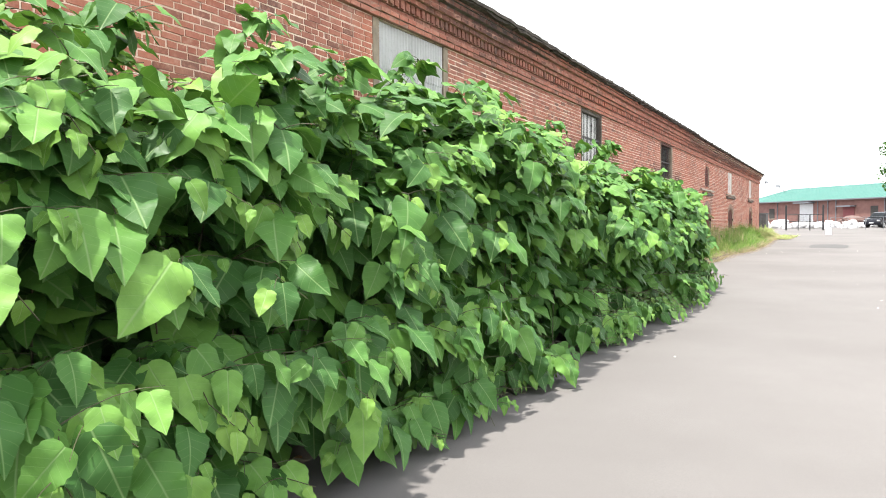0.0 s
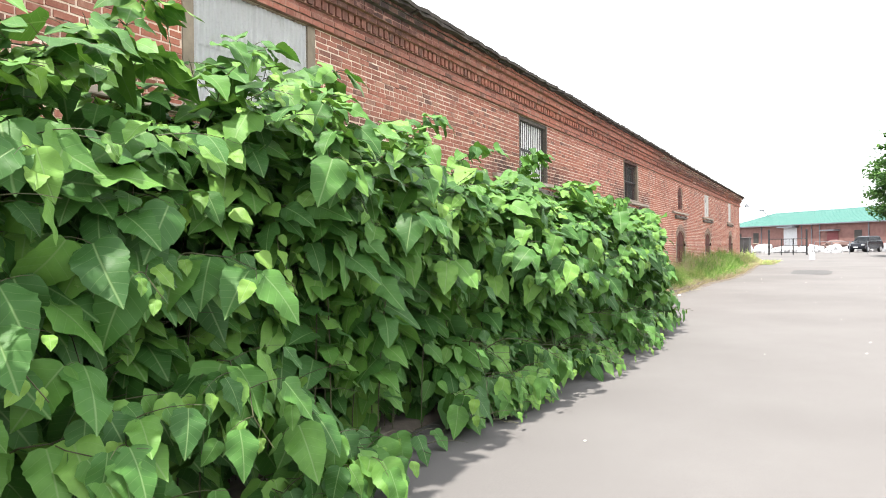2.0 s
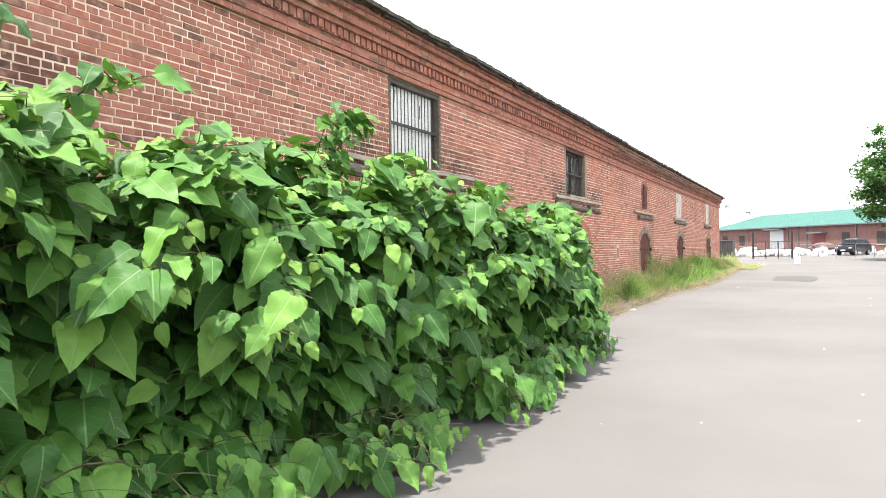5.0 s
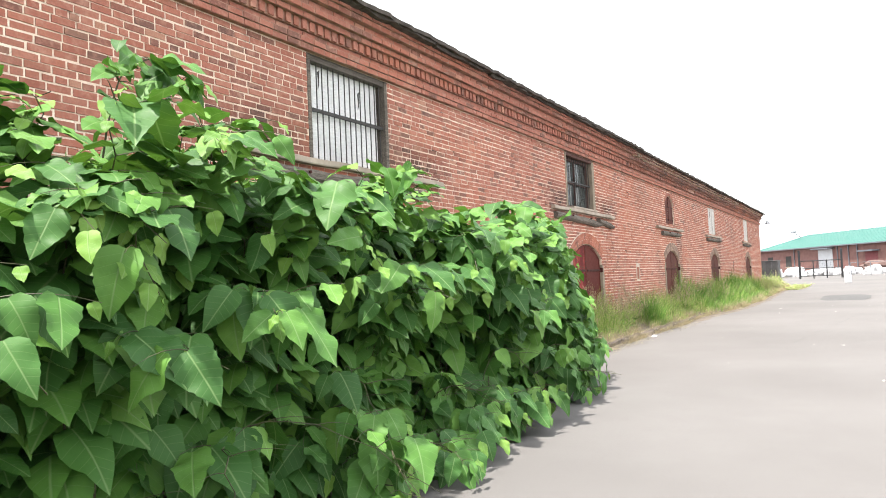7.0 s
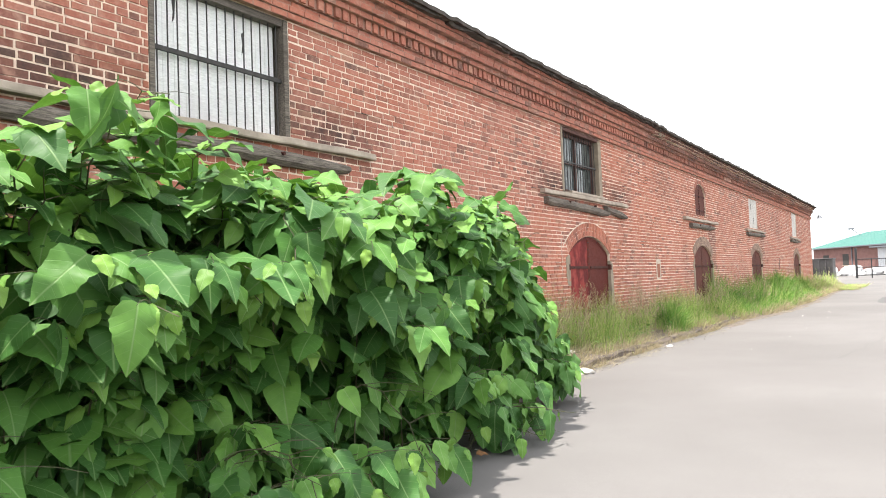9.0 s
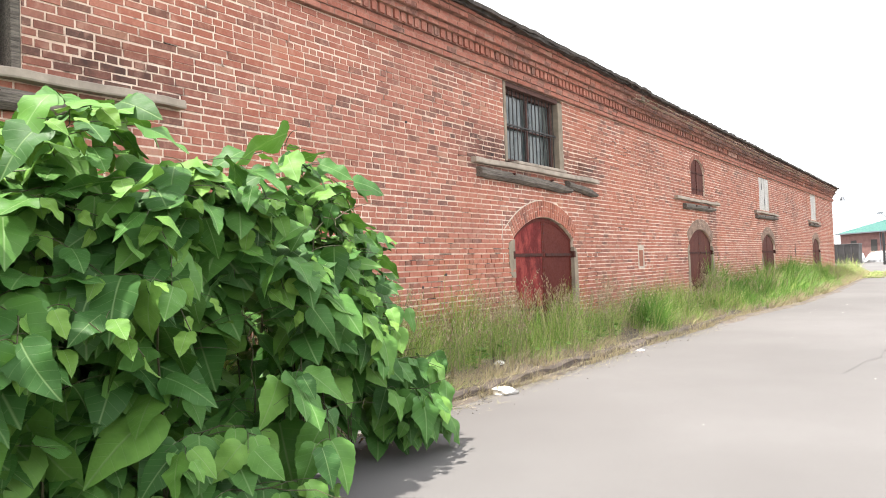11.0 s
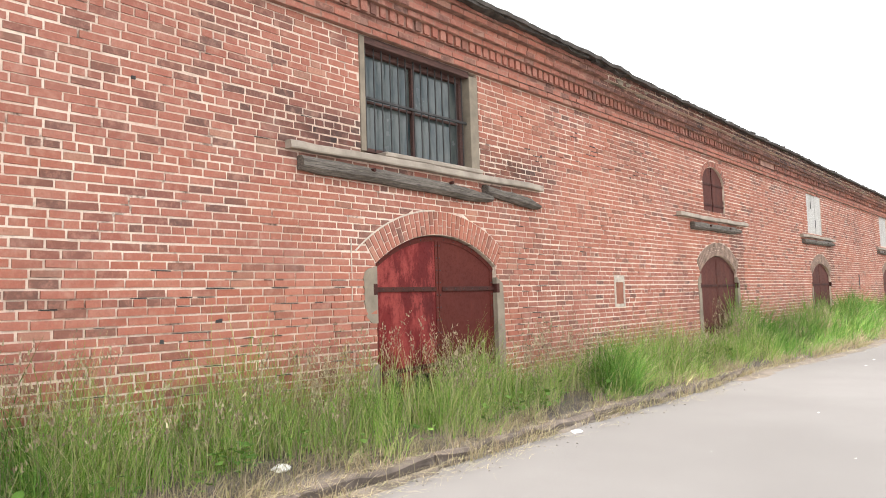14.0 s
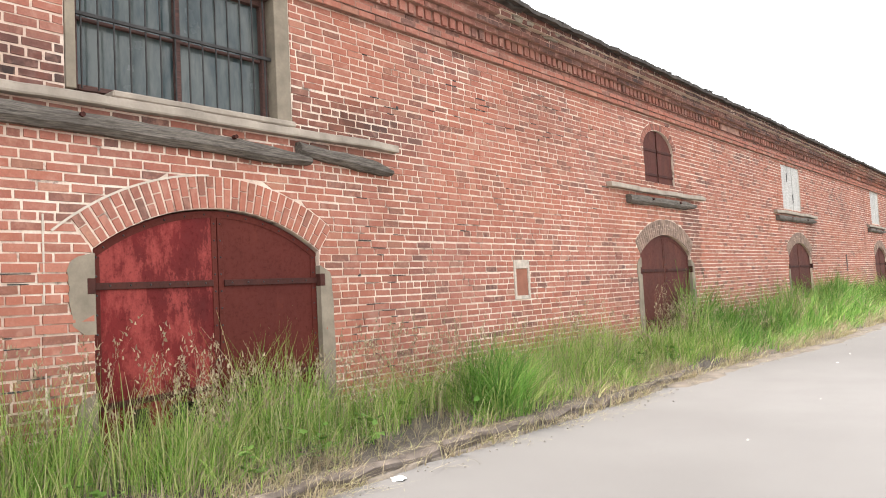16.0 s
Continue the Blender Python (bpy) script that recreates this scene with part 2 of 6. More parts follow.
M_SEED = blade_material("seed_head", [(0.0, (0.24, 0.18, 0.12)), (0.5, (0.38, 0.31, 0.19)), (1.0, (0.56, 0.49, 0.32))])
M_GREENROOF = plain("green_roof_metal", (0.035, 0.125, 0.105), 0.7, 0.0, vary=0.10, scale=0.4)
M_FARWALL = plain("far_brick_wall", (0.20, 0.105, 0.092), 0.9, vary=0.2, scale=1.5)
M_WHITE = plain("white_paint", (0.52, 0.53, 0.55), 0.6, vary=0.08, scale=2)
M_SACK = plain("white_sack", (0.50, 0.50, 0.51), 0.75, vary=0.15, scale=3)
M_CAR = plain("dark_car_paint", (0.018, 0.02, 0.026), 0.25, 0.2, vary=0.1)
M_RUBBER = plain("rubber", (0.02, 0.02, 0.02), 0.85)
M_CHROME = plain("rim_metal", (0.45, 0.45, 0.46), 0.35, 0.8, vary=0.1)
M_DUMP = plain("dumpster_steel", (0.07, 0.065, 0.065), 0.6, 0.2, vary=0.3, scale=2)
M_ORANGE = plain("orange_plastic", (0.80, 0.13, 0.03), 0.5, vary=0.1)
M_BARK = plain("bark", (0.13, 0.10, 0.075), 0.95, vary=0.4, scale=8, bump=0.9)
M_CROWN = blade_material("tree_leaf", [(0.0, (0.030, 0.085, 0.02)), (0.6, (0.055, 0.135, 0.028)), (1.0, (0.10, 0.20, 0.042))])
M_SHED = plain("far_metal", (0.16, 0.17, 0.19), 0.5, 0.3, vary=0.2)
M_POST = plain("black_post", (0.03, 0.03, 0.032), 0.6, 0.2)


def glass_material():
    k = Mat("window_glass", 0.07, 0.0, 0.5)
    k.colour(k.mix(k.span(k.noise(2.5, 4, 0.6, k.pos(1, 3, 0.8)), 0.35, 0.65), (0.028, 0.045, 0.047), (0.105, 0.115, 0.105)))
    k.rough(k.span(k.noise(4, 5), 0.35, 0.7, 0.05, 0.3))
    return k.m


M_GLASS = glass_material()
M_CARGLASS = plain("car_glass", (0.02, 0.025, 0.03), 0.1)

# ---- mesh helpers ----
def placed(o):
    m = o.matrix_basis
    return m if o.parent is None else placed(o.parent) @ o.matrix_parent_inverse @ m


def attach(ob, parent):
    """Makes ob a part of parent and leaves it where it is."""
    if parent is not None:
        ob.parent = parent
        ob.matrix_parent_inverse = placed(parent).inverted()
    return ob


def part(name, bm, material, parent=None, label=""):
    """Links a bmesh as one mesh object."""
    me = bpy.data.meshes.new(name)
    bm.to_mesh(me)
    bm.free()
    me.materials.append(material)
    ob = new(name, me)
    return tagged(attach(ob, parent), label)


def raw(name, verts, faces, material, parent=None, label="", soot=None, uvs=None):
    """Links plain vertex and face lists as one mesh object."""
    me = bpy.data.meshes.new(name)
    me.from_pydata([tuple(v) for v in verts], [], [tuple(f) for f in faces])
    me.materials.append(material)
    if soot is not None:
        a = me.attributes.new("soot", "FLOAT", "POINT")
        a.data.foreach_set("value", np.asarray(soot, dtype=np.float32))
    if uvs is not None:
        lay = me.uv_layers.new(name="UVMap")
        idx = np.empty(len(me.loops), dtype=np.int32)
        me.loops.foreach_get("vertex_index", idx)
        lay.data.foreach_set("uv", np.asarray(uvs, dtype=np.float32)[idx].ravel())
    ob = new(name, me)
    return tagged(attach(ob, parent), label)


def box(bm, x0, x1, y0, y1, z0, z1, bevel=0.0, m=None):
    """Adds a box, its edges bevelled, to a bmesh."""
    g = bmesh.ops.create_cube(bm, size=1.0)["verts"]
    for v in g:
        v.co = Vector((x0 + (v.co.x + 0.5) * (x1 - x0), y0 + (v.co.y + 0.5) * (y1 - y0), z0 + (v.co.z + 0.5) * (z1 - z0)))
    if m is not None:
        bmesh.ops.transform(bm, matrix=m, verts=g)
    if bevel:
        es = list({e for v in g for e in v.link_edges})
        bmesh.ops.bevel(bm, geom=es, offset=bevel, segments=1, affect="EDGES")
    return bm


def boxed(name, material, parent, *a, bevel=0.004, label=""):
    return part(name, box(bmesh.new(), *a, bevel=bevel), material, parent, label)


def rod(bm, a, b, r, sides=8, r2=None):
    """Adds a rod from a to b."""
    a, b = Vector(a), Vector(b)
    m = Matrix.Translation((a + b) / 2) @ (b - a).to_track_quat("Z", "Y").to_matrix().to_4x4()
    bmesh.ops.create_cone(bm, cap_ends=True, segments=sides, radius1=r, radius2=r if r2 is None else r2, depth=(b - a).length, matrix=m)
    return bm


def extrude_x(bm, pts, x0, x1):
    """Adds a prism: a ring of (y, z) points from x0 to x1."""
    a = [bm.verts.new((x0, y, z)) for y, z in pts]
    b = [bm.verts.new((x1, y, z)) for y, z in pts]
    n = len(pts)
    for i in range(n):
        bm.faces.new((a[i], a[(i + 1) % n], b[(i + 1) % n], b[i]))
    bm.faces.new(a[::-1])
    bm.faces.new(b)
    bmesh.ops.recalc_face_normals(bm, faces=bm.faces)
    return bm


def empty(name, place=(0, 0, 0)):
    ob = new(name)
    ob.location = place
    return ob

# ---- ground ----
WALL = -5.02          # face of the brickwork
END = 57.75           # the warehouse's far corner


def kerb_x(y):
    return -3.95 + 0.03 * math.sin(y * 0.9) - 0.06 * min(1.0, max(0.0, (y - 27.0) / 4.0)) + 0.42 * min(1.0, max(0.0, (y - 33.0) / 5.0)) - 0.4 * min(1, max(0, (y - 44) / 12))


def ground_z(x, y):
    s = min(1.0, max(0.0, (y - 50.0) / 50.0))
    return 0.42 * s * s * (3 - 2 * s) + 0.012 * math.sin(x * 0.7 + y * 0.23)


def verge_z(x, y):
    """Height of the grass strip between kerb and wall."""
    k = kerb_x(y)
    f = min(1.0, max(0.0, (k - x) / max(0.3, k - WALL)))
    lip = 0.10 if 18.0 < y < 33.5 else 0.05
    mound = 0.22 * math.exp(-((y - 42.0) / 7.0) ** 2)
    return ground_z(x, y) + lip + (0.20 + mound) * f + 0.03 * noise.noise((x * 1.7, y * 1.3, 0.0))


def graded(a, b, fine, coarse, lo, hi):
    out, v = [], a
    while v < b:
        out.append(v)
        v += fine if lo <= v <= hi else coarse
    return out + [b]


def sheet(name, xs, ys, zf, material):
    verts = [(x, y, zf(x, y)) for x in xs for y in ys]
    n = len(ys)
    faces = [(i * n + j, (i + 1) * n + j, (i + 1) * n + j + 1, i * n + j + 1) for i in range(len(xs) - 1) for j in range(n - 1)]
    ob = raw(name, verts, faces, material)
    ob.data.shade_smooth()
    return ob


ground = sheet("ground", [-1500, -500, -150, -60] + graded(-30, 40, 1.0, 5.0, -8, 8) + [80, 200, 600, 1500],
               [-1500, -400, -100, -40] + graded(-20, 130, 1.0, 4.0, -6, 60) + [170, 260, 500, 1500], ground_z, M_ASPHALT)
tagged(ground, "pale worn asphalt yard and lane", "ground", kind="structure")

verge_ys = graded(-8.0, 66.0, 0.25, 0.5, 17, 36)
vx = [0.0, 0.04, 0.12, 0.3, 0.5, 0.7, 0.85, 1.0]
vv, vf = [], []
for y in verge_ys:
    k = kerb_x(y) - 0.05 + (1.0 if y < 17.5 else 0.0) * min(1.0, max(0.0, (19.5 - y) / 2))
    for f in vx:
        x = k + (WALL - 0.1 - k) * f
        vv.append((x, y, verge_z(x, y) if f else ground_z(x, y) - 0.05))
for i in range(len(verge_ys) - 1):
    for j in range(len(vx) - 1):
        a = i * len(vx) + j
        vf.append((a, a + 1, a + 1 + len(vx), a + len(vx)))
verge = raw("ground_verge", vv, vf, M_DIRT)
verge.data.shade_smooth()
tagged(verge, "dry brown soil strip along the warehouse wall", "ground", kind="structure")

# patch of newer tar in the lane
bm = bmesh.new()
ring = []
for i in range(28):
    a = i / 28 * math.tau
    r = 1.0 + 0.12 * noise.noise((math.cos(a) * 2, math.sin(a) * 2, 3.0))
    c, s = math.cos(a), math.sin(a)
    q = (abs(c) ** 4 + abs(s) ** 4) ** -0.25
    ring.append(bm.verts.new((-0.4 + 0.95 * q * c * r, 46.0 + 3.2 * q * s * r, ground_z(-0.4, 46) + 0.013)))
bm.faces.new(ring)
tagged(part("tar_patch", bm, M_PATCH), "dark repaired patch in the asphalt lane", "road patch", kind="structure")

# ---- warehouse ----
COURSE, JOINT = 0.068, 0.0135
CROWN = 4.08
DOOR_A, DOOR_RISE, SPRING, RING = 1.0, 0.33, 1.79, 0.265
DOOR_R = (DOOR_A ** 2 + DOOR_RISE ** 2) / (2 * DOOR_RISE)
DOOR_ZC = SPRING + DOOR_RISE - DOOR_R
DOOR_T = math.asin(DOOR_A / DOOR_R)
DOORS = [25.2, 33.66, 41.66, 51.9]
W4 = (33.62, 0.58, 2.98, 3.55, 3.88)      # arched shutter: centre, half width, foot, spring, crown
RECTS = [(7.52, 9.48, 2.86, 4.08), (15.78, 17.39, 2.86, 4.08), (24.04, 25.96, 2.86, 4.08), (40.55, 42.08, 2.93, 4.04), (50.85, 52.28, 2.95, 4.08)]
PLAQUE = (29.20, 29.54, 1.22, 1.71)


def door_half(z, outer):
    """Half the width that a door takes out of the brickwork at height z."""
    if z < SPRING:
        return DOOR_A
    r = DOOR_R + (RING if outer else 0.0)
    d = r * r - (z - DOOR_ZC) ** 2
    if d <= 0:
        return 0.0
    h = math.sqrt(d)
    if outer:
        h = min(h, math.tan(DOOR_T) * (z - DOOR_ZC))
    return h


def shutter_half(z, ring=0.0):
    c, a, z0, zs, zt = W4
    if z < z0 or z > zt + ring:
        return 0.0
    if z < zs:
        return a
    rise = zt - zs + ring
    return (a + ring) * math.sqrt(max(0.0, 1 - ((z - zs) / rise) ** 2))


def holes(z, ring=True):
    out = []
    for c in DOORS:
        h = door_half(z, ring)
        if h > 0:
            out.append((c - h, c + h))
    for a, b, z0, z1 in RECTS:
        if z0 < z < z1:
            out.append((a, b))
    h = shutter_half(z, 0.12 if ring and z > W4[3] else 0.0)
    if h > 0:
        out.append((W4[0] - h, W4[0] + h))
    if PLAQUE[2] < z < PLAQUE[3]:
        out.append((PLAQUE[0], PLAQUE[1]))
    return out


def soot_at(y, z):
    """Grime on the wall: below and beside the old window boards, and along the eaves."""
    v = 0.16 * max(0.0, noise.noise((y * 0.35, z * 0.8, 7.0)))
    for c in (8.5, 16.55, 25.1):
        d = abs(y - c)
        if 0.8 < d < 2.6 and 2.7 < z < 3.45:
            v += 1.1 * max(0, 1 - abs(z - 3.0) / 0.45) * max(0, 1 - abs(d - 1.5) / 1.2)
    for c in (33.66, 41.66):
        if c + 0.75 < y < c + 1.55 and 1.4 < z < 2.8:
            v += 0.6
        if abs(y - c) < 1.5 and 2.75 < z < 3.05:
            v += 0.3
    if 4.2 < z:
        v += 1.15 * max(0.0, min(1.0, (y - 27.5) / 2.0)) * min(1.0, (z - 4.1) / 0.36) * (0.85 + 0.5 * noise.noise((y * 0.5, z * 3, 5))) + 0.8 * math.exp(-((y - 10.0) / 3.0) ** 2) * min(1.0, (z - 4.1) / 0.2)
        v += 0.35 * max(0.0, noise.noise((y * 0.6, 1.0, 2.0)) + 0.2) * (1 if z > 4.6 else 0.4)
    elif 3.5 < z:
        v += 0.35 * math.exp(-((y - 11.0) / 1.6) ** 2) * (z - 3.5) / 0.6
    if 10.0 < y < 14.0 and 2.3 < z < 3.3:
        v += 0.45 * max(0, noise.noise((y * 0.8, z * 2.5, 1.0)) + 0.25)
    if z < 1.15 and 18.5 < y < 25.5:      # damp foot of the wall
        v += 0.55 * (1.15 - z) * max(0.0, 0.55 + noise.noise((y * 1.3, z * 1.5, 3.0)))
    return min(0.94, v)


building = empty("warehouse", (-11.0, 25.0, 0.0))
tagged(building, "long old red brick warehouse with iron doors and corbelled eaves", "building", kind="structure")

# solid wall behind the bricks, open at each door and window
bm = bmesh.new()
xin, xout = WALL - 0.42, WALL - 0.004


def wall_piece(y0, y1, z0, z1):
    box(bm, xin, xout, y0, y1, z0, z1)


def arc(c, n=20):
    return [(c + DOOR_R * math.sin(t), DOOR_ZC + DOOR_R * math.cos(t)) for t in [DOOR_T - 2 * DOOR_T * i / n for i in range(n + 1)]]


TOP = 4.70
wall_piece(-12.0, 7.52, -0.1, TOP)
wall_piece(7.52, 9.48, -0.1, 2.86), wall_piece(7.52, 9.48, 4.08, TOP)
wall_piece(9.48, 15.78, -0.1, TOP)
wall_piece(15.78, 17.39, -0.1, 2.86), wall_piece(15.78, 17.39, 4.08, TOP)
wall_piece(17.39, 24.04, -0.1, TOP)
edges = [24.04, 27.5, 37.0, 46.0, END]
for i, c in enumerate(DOORS):
    y0, y1 = edges[i], edges[i + 1]
    wall_piece(y0, c - DOOR_A, -0.1, SPRING), wall_piece(c + DOOR_A, y1, -0.1, SPRING)
    extrude_x(bm, [(y0, SPRING)] + arc(c)[::-1] + [(y1, SPRING), (y1, 2.6), (y0, 2.6)], xin, xout)
    if i == 1:
        cc, a, z0, zs, zt = W4
        wall_piece(y0, cc - a, 2.6, zs), wall_piece(cc + a, y1, 2.6, zs), wall_piece(cc - a, cc + a, 2.6, z0)
        crown = [(cc + a * math.cos(math.pi * j / 14), zs + (zt - zs) * math.sin(math.pi * j / 14)) for j in range(15)]
        extrude_x(bm, [(y1, zs), (y1, TOP), (y0, TOP), (y0, zs)] + crown[::-1], xin, xout)
    else:
        w = RECTS[{0: 2, 2: 3, 3: 4}[i]]
        wall_piece(y0, w[0], 2.6, TOP) if w[0] > y0 + 0.01 else None
        wall_piece(w[1], y1, 2.6, TOP)
        wall_piece(w[0], w[1], 2.6, w[2]), wall_piece(w[0], w[1], w[3], TOP)
wall_front = part("wall_front", bm, M_MORTAR, building, "red brick wall with pale mortar joints")
tagged(wall_front, kind="structure")

# other walls, floor and roof
boxed("wall_back", M_FARWALL, building, -17.4, -17.0, -12.0, END, -0.1, TOP)
boxed("wall_near", M_FARWALL, building, -17.0, xin, -12.0, -11.6, -0.1, TOP)
boxed("wall_far", M_FARWALL, building, -17.0, xin, END - 0.4, END, -0.1, TOP)
boxed("floor", M_DARK, building, -17.0, xin, -11.6, END - 0.4, 0.0, 0.1)
bm = bmesh.new()
n = 700
for i in range(n + 1):
    y = -12.3 + (END + 0.6 + 12.0) * i / n
    sag = 0.03 * noise.noise((y * 0.3, 0, 0)) + 0.02 * noise.noise((y * 2.1, 4, 0)) + 0.012 * noise.noise((y * 6.3, 1, 0))
    old_edge = 1.0 if y < 29.4 else 0.0      # the older stretch of roof stands further out
    sag += 0.02 * old_edge
    ex = WALL + 0.355 + 0.02 * old_edge + 0.025 * noise.noise((y * 2.7, 9, 0)) + 0.03 * noise.noise((y * 6.0, 2, 0))
    for x, z in ((ex, 4.715), (ex + 0.005, 4.765), (-11.2, 5.70), (-17.8, 4.8), (-17.8, 4.72), (-11.2, 5.6)):
        bm.verts.new((x, y, z + (sag if x > -6 else 0)))
bm.verts.ensure_lookup_table()
for i in range(n):
    for j in range(6):
        a, b = i * 6 + j, i * 6 + (j + 1) % 6
        bm.faces.new([bm.verts[q] for q in (a, b, b + 6, a + 6)])
bm.faces.new([bm.verts[q] for q in range(6)])
bm.faces.new([bm.verts[n * 6 + q] for q in range(5, -1, -1)])
bmesh.ops.recalc_face_normals(bm, faces=bm.faces)
roof = part("roof", bm, M_ROOF, building, "dark tarred roof with a ragged eaves edge")
# crumbling slates and lumps of tar along the eaves
rng = random.Random(5)
bm = bmesh.new()
for i in range(220):
    y = rng.uniform(4.0, END)
    w, d, h = rng.uniform(0.06, 0.25), rng.uniform(0.03, 0.06), rng.uniform(0.006, 0.018)
    x = WALL + 0.31 + rng.uniform(-0.03, 0.0)
    m = pose(x, y, 4.762 + rng.uniform(0, 0.01), rng.uniform(-3, 3), rng.uniform(0, 6), rng.uniform(-15, 15))
    box(bm, -d, d, -w / 2, w / 2, 0, h, m=m)
tagged(part("roof_slates", bm, M_ROOF, roof), kind="stuff")
# rotten boards under the older eaves
y = 3.0
while y < 29.2:
    ln = rng.uniform(0.9, 2.4)
    bm = bmesh.new()
    box(bm, WALL + 0.24, WALL + 0.35 + rng.uniform(-0.05, 0.01), y, min(29.3, y + ln - rng.uniform(0.0, 0.25)), 4.712, 4.757)
    bmesh.ops.subdivide_edges(bm, edges=[e for e in bm.edges if abs(e.verts[0].co.y - e.verts[1].co.y) > 0.3], cuts=9)
    for v in bm.verts:
        v.co += Vector((0.05 * noise.noise((v.co.y * 6, 1, v.co.z * 9)), 0, 0.030 * noise.noise((v.co.y * 3, v.co.x * 8, 2))))
    part("eaves_board", bm, M_ROOF, roof, "black rotten eaves board")
    y += ln

# ---- windows and doors of the warehouse ----
def sill(c, y0, y1, timber):
    """A long stone board with a weathered timber under it."""
    rng = random.Random(int(c * 10))
    ob = empty("window_ledge", (WALL + 0.03, c, 2.70))
    bm = bmesh.new()
    n = 60
    for i in range(n + 1):
        y = y0 + (y1 - y0) * i / n
        s = 0.018 * noise.noise((y * 1.3, c, 0)) + 0.006 * noise.noise((y * 6, c, 0))
        d = 0.085 + 0.02 * noise.noise((y * 3.0, c, 2.0)) + 0.012 * noise.noise((y * 9.0, c, 2.0))
        for x, z in ((WALL - 0.05, 2.79), (WALL + d, 2.787), (WALL + d + 0.006, 2.80), (WALL + d, 2.852), (WALL + d - 0.015, 2.862), (WALL - 0.05, 2.868)):
            bm.verts.new((x, y, z + s))
    bm.verts.ensure_lookup_table()
    for i in range(n):
        for j in range(6):
            a, b = i * 6 + j, i * 6 + (j + 1) % 6
            bm.faces.new([bm.verts[q] for q in (a, b, b + 6, a + 6)])
    bm.faces.new([bm.verts[q] for q in range(6)])
    bm.faces.new([bm.verts[n * 6 + q] for q in range(5, -1, -1)])
    bmesh.ops.recalc_face_normals(bm, faces=bm.faces)
    part("ledge_board", bm, M_STONE, ob, "pale cracked ledge board")
    for t0, t1, z0, z1, h in timber:
        bm = bmesh.new()
        n = 40
        for i in range(n + 1):
            f = i / n
            y = t0 + (t1 - t0) * f
            z = z0 + (z1 - z0) * f + 0.02 * noise.noise((y * 1.1, c, 5)) + 0.008 * noise.noise((y * 5.0, c, 5))
            hh = h * (1 - 0.45 * max(0, f - 0.86) / 0.14) * (1 + 0.16 * noise.noise((y * 2.0, c, 8)) + 0.10 * noise.noise((y * 7.0, c, 8)))
            d = 0.10 + 0.02 * noise.noise((y * 2.5, c, 1))
            for q in range(8):
                a = math.tau * (q + 0.5) / 8
                k = (abs(math.cos(a)) ** 5 + abs(math.sin(a)) ** 5) ** -0.2
                bm.verts.new((WALL + 0.035 + (d - 0.035) * k * math.cos(a), y, z + 0.5 * hh * k * math.sin(a)))
        bm.verts.ensure_lookup_table()
        for i in range(n):
            for j in range(8):
                a, b = i * 8 + j, i * 8 + (j + 1) % 8
                bm.faces.new([bm.verts[q] for q in (a, b, b + 8, a + 8)])
        bm.faces.new([bm.verts[q] for q in range(8)])
        bm.faces.new([bm.verts[n * 8 + q] for q in range(7, -1, -1)])
        bmesh.ops.recalc_face_normals(bm, faces=bm.faces)
        tm = part("timber", bm, M_TIMBER, ob, "grey rotting timber beam")
        for b in range(2 if t1 - t0 > 2 else 0):
            y = t0 + (t1 - t0) * (0.3 + 0.42 * b)
            part("bolt", rod(bmesh.new(), (WALL + 0.08, y, z0 + 0.02), (WALL + 0.125, y, z0 + 0.02), 0.018), M_STRAP, tm)
    return tagged(ob, "pale ledge board over a grey weathered timber beam", "window ledge", "ledges along the wall", "structure")


sill(8.5, 6.45, 10.55, [(6.6, 10.1, 2.66, 2.64, 0.15)])
sill(16.55, 14.5, 18.65, [(14.55, 18.2, 2.655, 2.635, 0.15)])
sill(25.1, 23.12, 27.22, [(23.25, 26.1, 2.675, 2.60, 0.14), (25.98, 27.12, 2.70, 2.57, 0.12)])
sill(33.6, 31.7, 35.4, [(32.3, 34.85, 2.655, 2.645, 0.13)])
sill(41.5, 39.72, 43.25, [(39.85, 43.1, 2.68, 2.68, 0.13)])
sill(51.5, 49.95, 52.98, [(50.05, 52.9, 2.69, 2.69, 0.12)])


def bars(ob, y0, y1, z0, z1, n, x, thick=0.014):
    for i in range(n):
        y = y0 + (y1 - y0) * (i + 0.5) / n
        part("bar", rod(bmesh.new(), (x, y, z0), (x, y + 0.004 * math.sin(i * 2.3), z1), 0.0075, 6), M_BAR, ob)
    zm = (z0 + z1) / 2
    part("cross_bar", box(bmesh.new(), x - 0.006, x + 0.016, y0, y1, zm - thick, zm + thick, 0.003), M_BAR, ob)


def window_frame(ob, y0, y1, z0, z1, w, x0, x1, mat):
    boxed("window_frame", mat, ob, x0, x1, y0, y0 + w, z0, z1)
    boxed("window_frame", mat, ob, x0, x1, y1 - w, y1, z0, z1)
    boxed("window_frame", mat, ob, x0, x1 + 0.002, y0 + w, y1 - w, z1 - w, z1)
    boxed("window_frame", mat, ob, x0, x1 + 0.002, y0 + w, y1 - w, z0, z0 + w * 0.7)


